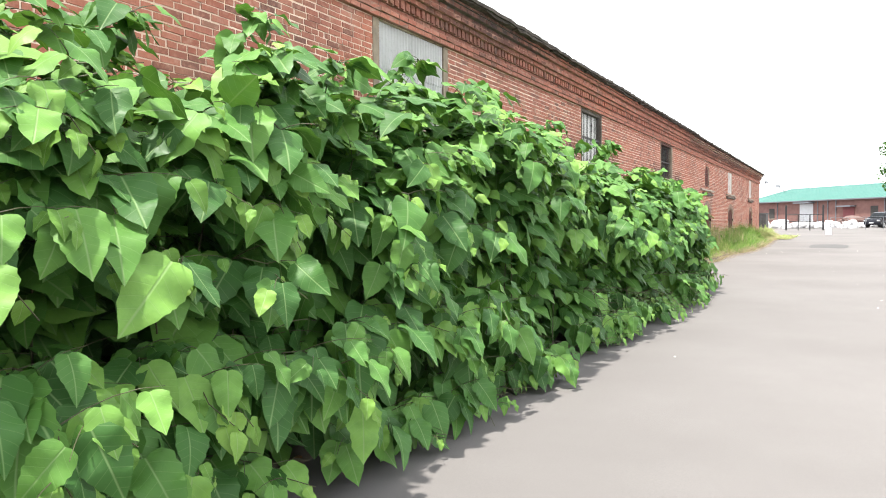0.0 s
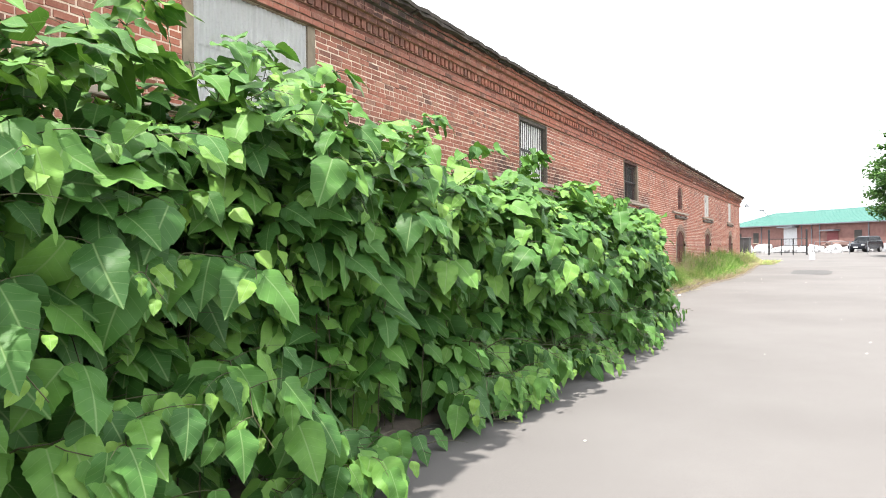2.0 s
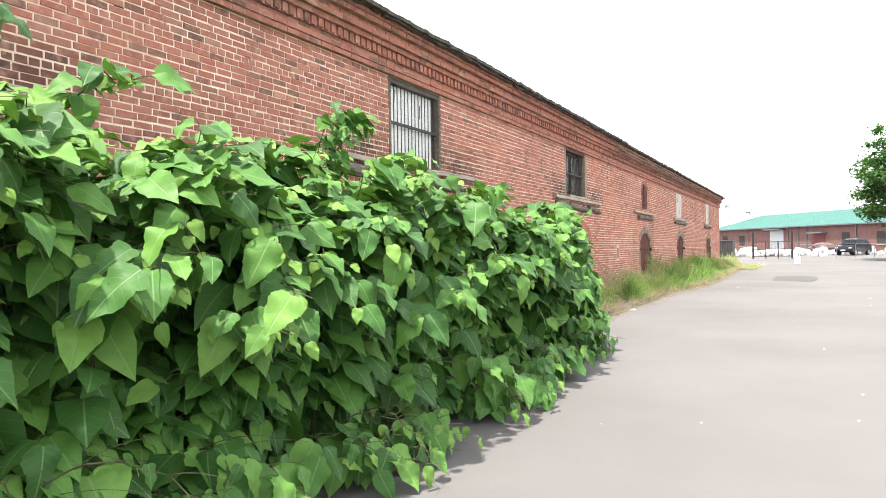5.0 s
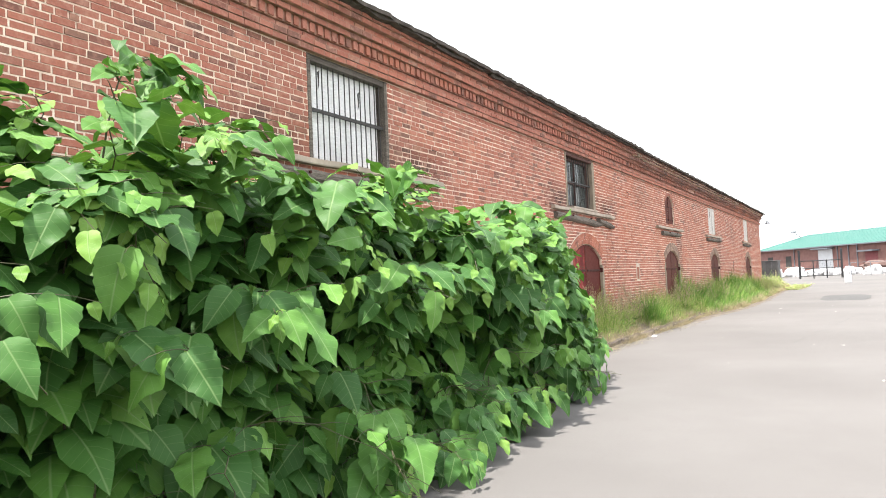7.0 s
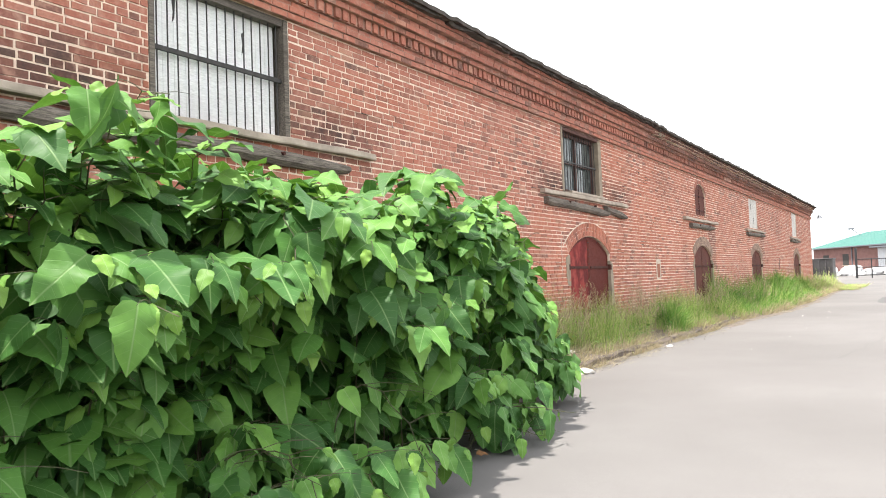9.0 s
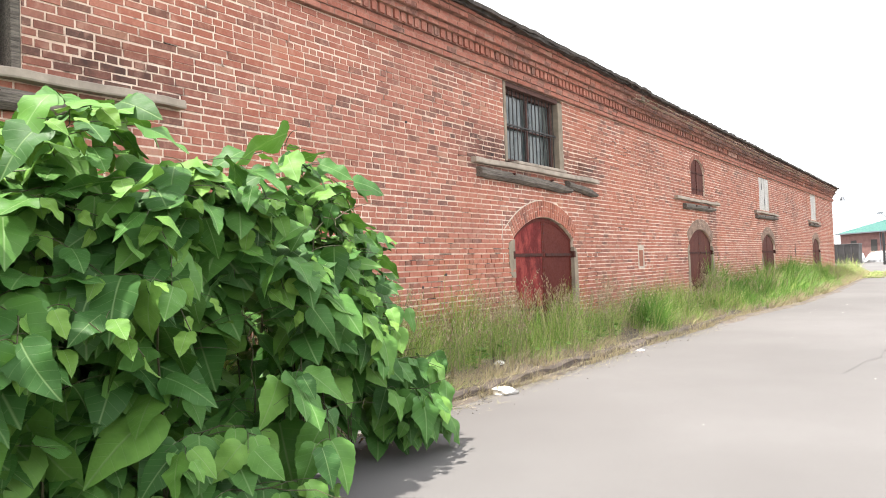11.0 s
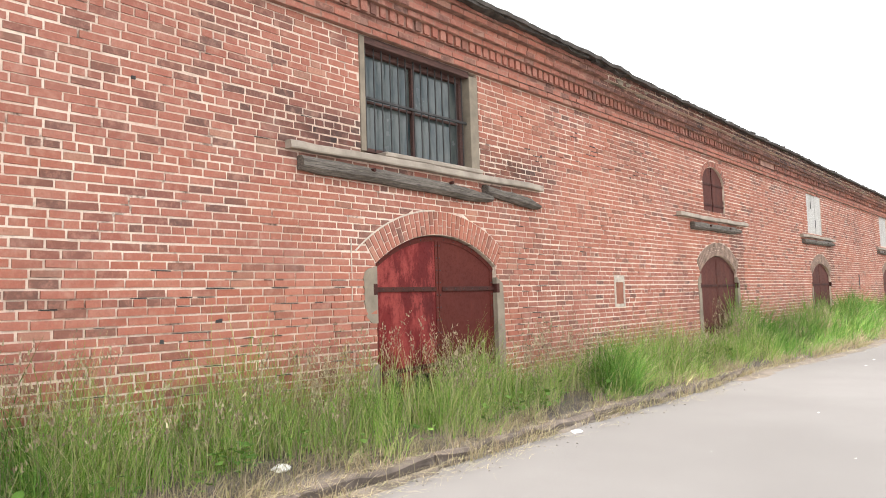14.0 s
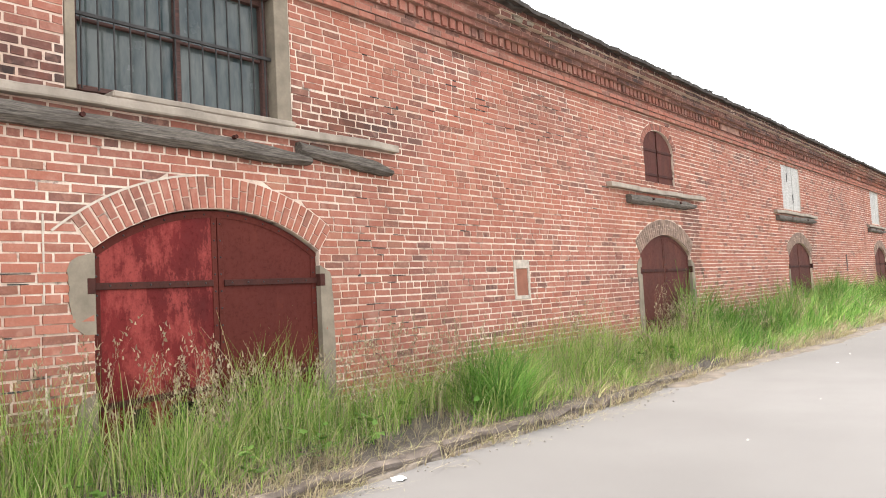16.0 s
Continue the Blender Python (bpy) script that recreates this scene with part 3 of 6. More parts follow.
# window with a corrugated tin sheet
w1 = empty("window_1", (WALL, 8.5, 2.87))
bm = bmesh.new()
for sy0, sy1, dx in ((7.66, 8.55, 0.0), (8.50, 9.34, 0.012)):
    n = 84
    rows = [2.87, 3.48, 3.50, 4.06]
    vs = []
    for z in rows:
        for i in range(n + 1):
            y = sy0 + (sy1 - sy0) * i / n
            vs.append(bm.verts.new((WALL - 0.035 + dx + 0.009 * math.sin(y * math.tau / 0.072) + (0.010 if z > 3.49 else 0), y, z)))
    for r in range(3):
        for i in range(n):
            a = r * (n + 1) + i
            bm.faces.new((vs[a], vs[a + 1], vs[a + n + 2], vs[a + n + 1]))
bmesh.ops.solidify(bm, geom=list(bm.faces), thickness=0.002)
part("tin_sheet", bm, M_TIN, w1, "pale corrugated tin sheet with rust stains")
boxed("jamb", M_PLASTER, w1, WALL - 0.3, WALL + 0.006, 7.525, 7.66, 2.87, 4.075)
boxed("jamb", M_PLASTER, w1, WALL - 0.3, WALL + 0.006, 9.34, 9.475, 2.87, 4.075)
tagged(w1, "tall window opening boarded with corrugated tin", "window", kind="structure")

# window with white boards behind bars
w2 = empty("window_2", (WALL, 16.55, 2.87))
rng = random.Random(8)
for i in range(12):
    y0 = 15.87 + 0.1175 * i
    boxed("board", M_WHITEWOOD, w2, WALL - 0.13 + rng.uniform(-0.004, 0.004), WALL - 0.105, y0, y0 + 0.116, 2.89, 4.0, bevel=0.003)
for y, z0, z1 in ((16.09, 3.72, 3.96), (16.87, 3.62, 3.86)):
    bm = bmesh.new()
    pts = [(y - 0.004, z0), (y + 0.022, z0 + 0.05), (y + 0.03, z1 - 0.06), (y + 0.035, z1), (y - 0.005, z1 - 0.03), (y + 0.008, z0 + 0.1)]
    part("split", extrude_x(bm, pts, WALL - 0.105, WALL - 0.101), M_DARK, w2, "dark split in a board")
boxed("jamb", M_TIMBER, w2, WALL - 0.3, WALL + 0.004, 15.785, 15.84, 2.87, 4.07)
boxed("jamb", M_TIMBER, w2, WALL - 0.3, WALL + 0.004, 17.32, 17.385, 2.87, 4.07)
boxed("lintel", M_FRAME, w2, WALL - 0.3, WALL - 0.01, 15.84, 17.32, 4.0, 4.072)
bars(w2, 15.84, 17.32, 2.88, 4.01, 14, WALL - 0.05, 0.022)
tagged(w2, "window boarded with whitewashed planks behind iron bars", "window", kind="structure")

# glazed window with bars
w3 = empty("window_3", (WALL, 25.0, 2.87))
boxed("jamb", M_PLASTER, w3, WALL - 0.3, WALL + 0.008, 24.045, 24.115, 2.90, 4.07)
boxed("jamb", M_PLASTER, w3, WALL - 0.3, WALL + 0.008, 25.80, 25.955, 2.90, 4.03, label="pale cement jamb")
boxed("lintel", M_FRAMERED, w3, WALL - 0.3, WALL + 0.004, 24.115, 25.80, 4.0, 4.075)
boxed("inner_sill", M_STONE, w3, WALL - 0.2, WALL + 0.05, 24.35, 25.97, 2.872, 2.925, bevel=0.012)
window_frame(w3, 24.12, 25.795, 2.93, 4.0, 0.055, WALL - 0.20, WALL - 0.11, M_FRAMERED)
boxed("mullion", M_FRAMERED, w3, WALL - 0.20, WALL - 0.115, 24.93, 24.975, 2.97, 3.945)
for y0, y1 in ((24.175, 24.93), (24.975, 25.74)):
    for z0, z1 in ((2.968, 3.445), (3.47, 3.945)):
        boxed("pane", M_GLASS, w3, WALL - 0.165, WALL - 0.158, y0, y1, z0, z1, bevel=0.0)
    boxed("glazing_bar", M_FRAMERED, w3, WALL - 0.185, WALL - 0.13, y0, y1, 3.445, 3.47)
bars(w3, 24.12, 25.795, 2.93, 4.0, 14, WALL - 0.06)
tagged(w3, "dusty glazed window behind rusty iron bars", "window", kind="structure")


def shutter_leaf(ob, side, c, a, z0, zs, zt, x, mat, tilt=0.0):
    """Half of an arched iron shutter."""
    n = 10
    pts = [(0.006, z0), (a - 0.015, z0)]
    pts += [((a - 0.015) * math.cos(math.pi / 2 * j / n), zs + (zt - zs) * math.sin(math.pi / 2 * j / n)) for j in range(n)] + [(0.006, zt)]
    pts = [(c + side * (q + 0.006), z + tilt * q) for q, z in pts]
    bm = extrude_x(bmesh.new(), pts, x, x + 0.012)
    leaf = part("shutter_leaf", bm, mat, ob)
    for z in (z0 + 0.14, zs - 0.02):
        y0, y1 = sorted((c + side * 0.012, c + side * (a + 0.015)))
        part("strap", box(bmesh.new(), x + 0.013, x + 0.024, y0, y1, z - 0.022, z + 0.022, 0.003), M_STRAP, leaf)
    return leaf


w4 = empty("window_4", (WALL, W4[0], W4[2]))
shutter_leaf(w4, -1, *W4, WALL - 0.06, M_OLDIRON)
shutter_leaf(w4, 1, *W4, WALL - 0.05, M_OLDIRON, -0.08)
tagged(w4, "small arched window closed by rusty iron shutters", "window", kind="structure")
for name, c, r in (("window_5", 41.3, RECTS[3]), ("window_6", 51.55, RECTS[4])):
    w = empty(name, (WALL, c, r[2]))
    rng = random.Random(int(c))
    k = 5
    for i in range(k):
        y0 = r[0] + (r[1] - r[0]) * i / k
        boxed("board", M_PEEL, w, WALL - 0.07, WALL - 0.02 + rng.uniform(-0.005, 0.005), y0 + 0.004, y0 + (r[1] - r[0]) / k - 0.004, r[2] + 0.003, r[3] - 0.003)
    if name == "window_5":
        for y, z in ((41.0, 3.60), (41.42, 3.10)):
            part("gap", extrude_x(bmesh.new(), [(y, z), (y + 0.05, z + 0.03), (y + 0.06, z + 0.24), (y + 0.01, z + 0.2)], WALL - 0.016, WALL - 0.012), M_DARK, w)
    tagged(w, "narrow window boarded with peeling white planks", "window", kind="structure")


def door(i, c, left_mat, right_mat, patches):
    ob = empty("door_%d" % i, (WALL, c, 0.35))
    x = WALL - 0.055
    foot = 0.64 if i == 3 else 0.12      # the first pair has rotted away at the foot
    if i == 3:
        for q0, q1, zt in ((-0.96, -0.70, 0.70), (-0.60, -0.40, 0.68), (-0.17, 0.10, 0.70), (0.45, 0.56, 0.68), (0.82, 0.97, 0.72)):
            pts = [(c + q0, 0.12), (c + q1 - 0.02, 0.12), (c + q1, zt), (c + q0 + 0.015, zt)]
            part("foot_strip", extrude_x(bmesh.new(), pts, x - 0.035, x - 0.022), M_REDIRON if q0 < -0.5 else M_BROWNIRON, ob, "torn strip of rusty sheet")
    for side, mat in ((-1, left_mat), (1, right_mat)):
        n = 12
        pts = [(0.004, foot), (DOOR_A + 0.012, foot)]
        t1 = math.asin((DOOR_A + 0.012) / DOOR_R)
        pts += [(DOOR_R * math.sin(t1 * (1 - j / n)) if j < n else 0.004, DOOR_ZC - 0.012 + DOOR_R * math.cos(t1 * (1 - j / n))) for j in range(n + 1)]
        leaf = part("door_leaf", extrude_x(bmesh.new(), [(c + side * q, z) for q, z in pts], x - 0.02, x), mat, ob, "rusted iron door leaf")
        # riveted edge strips, along the arch, down both stiles and across
        bm = bmesh.new()
        for j in range(n):
            a0, a1 = side * t1 * (1 - j / n), side * t1 * (1 - (j + 1) / n)
            ps = [(c + r * math.sin(a), DOOR_ZC - 0.012 + r * math.cos(a)) for r, a in ((DOOR_R - 0.002, a0), (DOOR_R - 0.002, a1), (DOOR_R - 0.055, a1), (DOOR_R - 0.055, a0))]
            extrude_x(bm, ps, x, x + 0.007)
        part("arch_strip", bm, M_BROWNIRON if mat in (M_REDIRON, M_BROWNIRON) else M_OLDIRON, leaf)
        for q0, q1 in ((0.004, 0.05), (DOOR_A - 0.065, DOOR_A - 0.014)):
            y0, y1 = sorted((c + side * q0, c + side * q1))
            zt = DOOR_ZC + math.sqrt(DOOR_R ** 2 - q1 ** 2) - 0.06
            boxed("stile_strip", M_BROWNIRON if mat in (M_REDIRON, M_BROWNIRON) else M_OLDIRON, leaf, x + 0.001, x + 0.008, y0, y1, foot, zt, bevel=0.002)
        y0, y1 = sorted((c + side * 0.05, c + side * (DOOR_A + 0.035)))
        boxed("strap_hinge", M_STRAP, leaf, x + 0.008, x + 0.020, y0, y1, 1.505, 1.555, bevel=0.003)
        low = [(y, z + (0.035 * (y - c) if i == 3 else 0.0)) for y, z in ((y0, 0.70), (y1, 0.70), (y1, 0.745), (y0, 0.745))]
        part("strap_hinge", extrude_x(bmesh.new(), low, x + 0.008, x + 0.018), M_STRAP, leaf)
        y0, y1 = sorted((c + side * (DOOR_A - 0.01), c + side * (DOOR_A + 0.05)))
        boxed("hinge_block", M_STRAP, leaf, x, x + 0.07, y0, y1, 1.475, 1.59, bevel=0.006)
        bm = bmesh.new()
        for q in (0.027, DOOR_A - 0.04):
            for j in range(12):
                z = foot + 0.15 + j * 0.135
                if z < DOOR_ZC + math.sqrt(DOOR_R ** 2 - q * q) - 0.05:
                    rod(bm, (x + 0.006, c + side * q, z), (x + 0.014, c + side * q, z), 0.010, 6, 0.005)
        for j in range(6):
            q = 0.12 + j * 0.15
            rod(bm, (x + 0.018, c + side * q, 1.532), (x + 0.026, c + side * q, 1.532), 0.010, 6, 0.005)
            a = side * t1 * (0.1 + j * 0.16)
            rod(bm, (x + 0.005, c + (DOOR_R - 0.03) * math.sin(a), DOOR_ZC - 0.012 + (DOOR_R - 0.03) * math.cos(a)), (x + 0.013, c + (DOOR_R - 0.03) * math.sin(a), DOOR_ZC - 0.012 + (DOOR_R - 0.03) * math.cos(a)), 0.010, 6, 0.005)
        part("rivets", bm, M_BAR, leaf)
    # cement jambs, worn to an uneven outline
    for side, z0, z1, w in patches:
        pts = []
        for j in range(25):
            z = z0 + (z1 - z0) * j / 24
            f = min(1.0, (1 - (1 - min(1, (z1 - z) / 0.16)) ** 2) ** 0.5 + 0.02) * (1.0 if z0 < 0.5 else min(1.0, (z - z0) / 0.14 + 0.45))
            pts.append((c + side * (DOOR_A + w * f * (1 + 0.22 * noise.noise((z * 5, c, side)) + 0.1 * noise.noise((z * 17, c, side)))), z))
        pts += [(c + side * (DOOR_A - 0.007), z1), (c + side * (DOOR_A - 0.007), z0)]
        part("jamb_patch", extrude_x(bmesh.new(), pts, WALL - 0.05, WALL + 0.012), M_PLASTER, ob, "grey cement patch beside the door")
    return tagged(ob, "arched double door of riveted rusty iron sheet", "door", "iron doors along the wall", "structure")


door(3, DOORS[0], M_REDIRON, M_BROWNIRON, [(-1, 1.20, 1.76, 0.17), (-1, 0.2, 0.80, 0.13), (1, 0.2, 1.66, 0.13)])
door(4, DOORS[1], M_OLDIRON, M_OLDIRON, [(-1, 0.2, 1.75, 0.14), (1, 0.2, 1.7, 0.14)])
door(5, DOORS[2], M_OLDIRON, M_OLDIRON, [(-1, 0.2, 1.5, 0.1)])
door(6, DOORS[3], M_OLDIRON, M_OLDIRON, [(1, 0.2, 1.5, 0.1)])

# small blocked niche
M_NICHE = plain("pale_limewash", (0.55, 0.47, 0.39), 0.92, vary=0.3, scale=14, bump=0.5)
pl = empty("wall_niche", (WALL, 29.37, 1.22))
boxed("niche_surround", M_NICHE, pl, WALL - 0.05, WALL + 0.010, 29.205, 29.245, 1.225, 1.705)
boxed("niche_surround", M_NICHE, pl, WALL - 0.05, WALL + 0.010, 29.495, 29.535, 1.225, 1.705)
boxed("niche_surround", M_NICHE, pl, WALL - 0.05, WALL + 0.012, 29.245, 29.495, 1.60, 1.705)
boxed("niche_surround", M_NICHE, pl, WALL - 0.05, WALL + 0.012, 29.245, 29.495, 1.225, 1.27)
boxed("niche_panel", plain("brown_panel", (0.30, 0.12, 0.075), 0.9), pl, WALL - 0.05, WALL - 0.001, 29.245, 29.495, 1.27, 1.60)
tagged(pl, "small blocked niche with a pale chipped surround", "niche", kind="structure")
boxed("wall_slot", M_DARK, building, WALL - 0.02, WALL + 0.004, 46.55, 46.68, 1.35, 1.85, label="narrow dark slot in the wall")
# raised pointing line round the first iron door
bm = bmesh.new()
for j in range(14):
    t0, t1 = -DOOR_T * (1.12 - 0.075 * j), -DOOR_T * (1.12 - 0.075 * (j + 1))
    e = 0.004 + 0.05 * max(0, 3 - j) / 3
    extrude_x(bm, [(25.2 + r * math.sin(t), DOOR_ZC + r * math.cos(t)) for r, t in ((DOOR_R + RING - 0.012, t0), (DOOR_R + RING - 0.012, t1), (DOOR_R + RING + 0.004, t1), (DOOR_R + RING + 0.004, t0))], WALL - 0.01, WALL + 0.009)
M_RIDGE = plain("lime_pointing", (0.62, 0.53, 0.44), 0.95)
part("mortar_ridge", bm, M_RIDGE, building)
boxed("mortar_ridge", M_RIDGE, building, WALL - 0.01, WALL + 0.006, 23.872, 23.886, 0.4, 2.02, bevel=0.003)

# ---- far end of the yard ----
def far_line(s, back=0.0):
    """A point on the far building's front, s metres from its left end."""
    return Vector((-17.6 + 0.644 * s + 0.765 * back, 168.6 - 0.765 * s + 0.644 * back))


far = empty("green_roofed_building", (-4, 155, 0.4))
GZ = 0.42


def far_box(name, mat, s0, s1, d0, d1, z0, z1, parent, label=""):
    bm = bmesh.new()
    pts = [far_line(s0, d0), far_line(s1, d0), far_line(s1, d1), far_line(s0, d1)]
    lo = [bm.verts.new((p.x, p.y, z0)) for p in pts]
    hi = [bm.verts.new((p.x, p.y, z1)) for p in pts]
    for i in range(4):
        j = (i + 1) % 4
        bm.faces.new((lo[i], lo[j], hi[j], hi[i]))
    bm.faces.new(lo[::-1]), bm.faces.new(hi)
    bmesh.ops.recalc_face_normals(bm, faces=bm.faces)
    return part(name, bm, mat, parent, label)


far_box("wall", M_FARWALL, 0, 75, 0, 24, GZ - 0.1, 5.0, far, "dull red brick wall")
bm = bmesh.new()
sec = [(-0.6, 4.95), (12, 8.05), (24.6, 4.95), (12, 7.85)]
ends = []
for s in (-0.7, 75.7):
    ends.append([bm.verts.new((far_line(s, d).x, far_line(s, d).y, z)) for d, z in sec])
for i in range(4):
    j = (i + 1) % 4
    bm.faces.new((ends[0][i], ends[0][j], ends[1][j], ends[1][i]))
bm.faces.new(ends[0]), bm.faces.new(ends[1][::-1])
bmesh.ops.recalc_face_normals(bm, faces=bm.faces)
froof = part("roof", bm, M_GREENROOF, far, "bright sea-green metal roof")
bm = bmesh.new()
for i in range(60):
    s = i * 1.27
    a, b = far_line(s, -0.6), far_line(s, 12)
    rod(bm, (a.x, a.y, 4.95), (b.x, b.y, 8.05), 0.03, 4)
part("roof_seams", bm, M_GREENROOF, froof)
far_box("gutter", M_SHED, -0.6, 75.6, -0.75, -0.6, 4.78, 4.98, far, "dark gutter line")
for s0, s1, zt, mat in ((17.6, 21.2, 4.35, M_WHITE), (28.8, 31.4, 3.5, plain("far_door", (0.20, 0.055, 0.06), 0.7))):
    d = far_box("door", mat, s0, s1, -0.08, 0.1, GZ, zt, far, "wide loading door")
    far_box("canopy", M_SHED, s0 - 0.4, s1 + 0.4, -1.3, 0.0, zt + 0.05, zt + 0.28, d)
for s in (11.0, 22.4, 25.0, 27.0, 38.0, 45.0):
    far_box("downpipe", M_SHED, s, s + 0.14, -0.16, -0.02, GZ, 4.8, far)
for s in (3.0, 8.5, 35.0, 42.0):
    w = far_box("window", M_DARK, s, s + 1.6, -0.05, 0.1, 1.6, 3.6, far)
    far_box("window_sill", M_STONE, s - 0.1, s + 1.7, -0.12, 0.0, 1.48, 1.6, w)
p = far_line(1.5, 9.0)
bm = rod(bmesh.new(), (p.x, p.y, 7.2), (p.x - 1.4, p.y - 0.9, 8.5), 0.07)
box(bm, -0.5, 0.5, -0.2, 0.2, -0.15, 0.15, m=Matrix.Translation((p.x - 1.5, p.y - 1.0, 8.6)))
part("roof_floodlight", bm, M_SHED, far, "floodlight on a leaning arm")
tagged(far, "long low brick shed with a bright green metal roof", "building")

# lamp on the warehouse's corner
lamp = empty("wall_lamp", (WALL + 0.1, END + 0.1, 4.2))
part("arm", rod(bmesh.new(), (WALL - 0.3, END + 0.01, 4.05), (WALL + 0.42, END + 0.35, 4.30), 0.012), M_SHED, lamp)
bm = bmesh.new()
bmesh.ops.create_cone(bm, cap_ends=True, segments=14, radius1=0.16, radius2=0.05, depth=0.2, matrix=Matrix.Translation((WALL + 0.45, END + 0.38, 4.24)))
part("shade", bm, M_SHED, lamp, "dark metal lamp shade")
tagged(lamp, "dark bracket lamp on the brick corner", "lamp")

# fence and gate
fence = empty("metal_gate", (-3.0, 85.0, 0.29))
for x, y in ((-4.75, 85.0), (-1.27, 85.0)):
    g = ground_z(x, y)
    part("post", box(bmesh.new(), x - 0.09, x + 0.09, y - 0.09, y + 0.09, g - 0.05, g + 2.65, 0.02), M_POST, fence, "tall black gate post")
for x in (-3.6, -2.5):
    g = ground_z(x, 85.0)
    part("upright", rod(bmesh.new(), (x, 85, g), (x, 85, g + 1.7), 0.05), M_POST, fence)
for z in (0.25, 0.95, 1.65):
    g = ground_z(-3, 85)
    part("rail", rod(bmesh.new(), (-4.7, 85, g + z), (-1.3, 85, g + z), 0.035), M_POST, fence)
bm = bmesh.new()
for i in range(26):
    x = -4.65 + i * 0.13
    rod(bm, (x, 85, 0.5), (x, 85, 1.95), 0.006, 4)
tagged(part("mesh", bm, M_POST, fence), kind="stuff")
tagged(fence, "tall black metal gate with mesh at the yard's end", "gate")
low = empty("chain_fence", (2.0, 88.0, 0.3))
for i in range(7):
    x = -0.6 + i * 1.6
    g = ground_z(x, 88)
    part("post", rod(bmesh.new(), (x, 88, g - 0.05), (x, 88, g + 1.3), 0.03), M_SHED, low)
part("rail", rod(bmesh.new(), (-0.6, 88, ground_z(0, 88) + 1.28), (9.0, 88, ground_z(9, 88) + 1.28), 0.02), M_SHED, low)
tagged(low, "thin grey wire fence with round posts", "fence")

bk = empty("concrete_block", (-0.6, 70.0, 0.2))
part("body", box(bmesh.new(), -0.86, -0.4, 69.8, 70.2, ground_z(-0.6, 70) - 0.02, ground_z(-0.6, 70) + 0.62, 0.04), M_WHITE, bk)
tagged(bk, "pale squat concrete block standing on the asphalt", "block")


def lump(name, r, squash, seed, mat, amp=0.25, sub=2):
    bm = bmesh.new()
    bmesh.ops.create_icosphere(bm, subdivisions=sub, radius=r)
    for v in bm.verts:
        q = v.co / r
        v.co *= 1 + amp * noise.noise((q.x * 1.6 + seed, q.y * 1.6, q.z * 1.6)) + amp * 0.4 * noise.noise((q.x * 5, q.y * 5 + seed, q.z * 5))
        v.co.z = max(v.co.z * squash, -r * squash * 0.6)
    ob = part(name, bm, mat)
    return ob


rng = random.Random(31)
sack = lump("bulk_sack", 0.62, 0.85, 3.0, M_SACK, 0.5)
sack.location = (-6.2, 96.0, ground_z(-6, 96) + 0.3)
tagged(sack, "bulging white bulk sack on the ground", "sack", "white sacks behind the fence")
for i in range(90):
    x = -9.0 + 24.0 * (i + rng.random()) / 90
    y = 97.0 + rng.uniform(-3, 7) + (6 if 1.5 < x < 7.5 else 0)
    s = rng.uniform(0.4, 1.15)
    m = pose(x, y, ground_z(x, y) + 0.31 * s, 0, 0, rng.uniform(0, 360)) @ Matrix.Diagonal((s * rng.uniform(0.8, 1.5), s, s * rng.uniform(0.75, 1.25), 1))
    c = sack.copy()
    scene.collection.objects.link(c)
    c.matrix_basis = m
tarp = lump("tarpaulin_heap", 1.5, 0.42, 8.0, plain("brown_tarp", (0.13, 0.08, 0.07), 0.8), 0.3)
tarp.location = (1.6, 104.0, ground_z(1, 104) + 0.85)
tagged(tarp, "brown tarpaulin heap among the white sacks", "heap")
dump = empty("dumpster", (-8.4, 92.0, 0.35))
g = ground_z(-8.4, 92)
bm = extrude_x(bmesh.new(), [(90.9, g - 0.03), (93.1, g - 0.03), (93.3, g + 1.75), (90.7, g + 1.75)], -9.6, -7.1)
part("body", bm, M_DUMP, dump)
for i in range(5):
    x = -9.5 + i * 0.58
    part("rib", box(bmesh.new(), x, x + 0.09, 90.62, 90.78, g + 0.15, g + 1.7, 0.01), M_DUMP, dump)
part("lid", box(bmesh.new(), -9.65, -7.05, 90.65, 93.35, g + 1.75, g + 1.84, 0.02), M_DUMP, dump)
tagged(dump, "dark steel dumpster with ribbed sides", "dumpster")


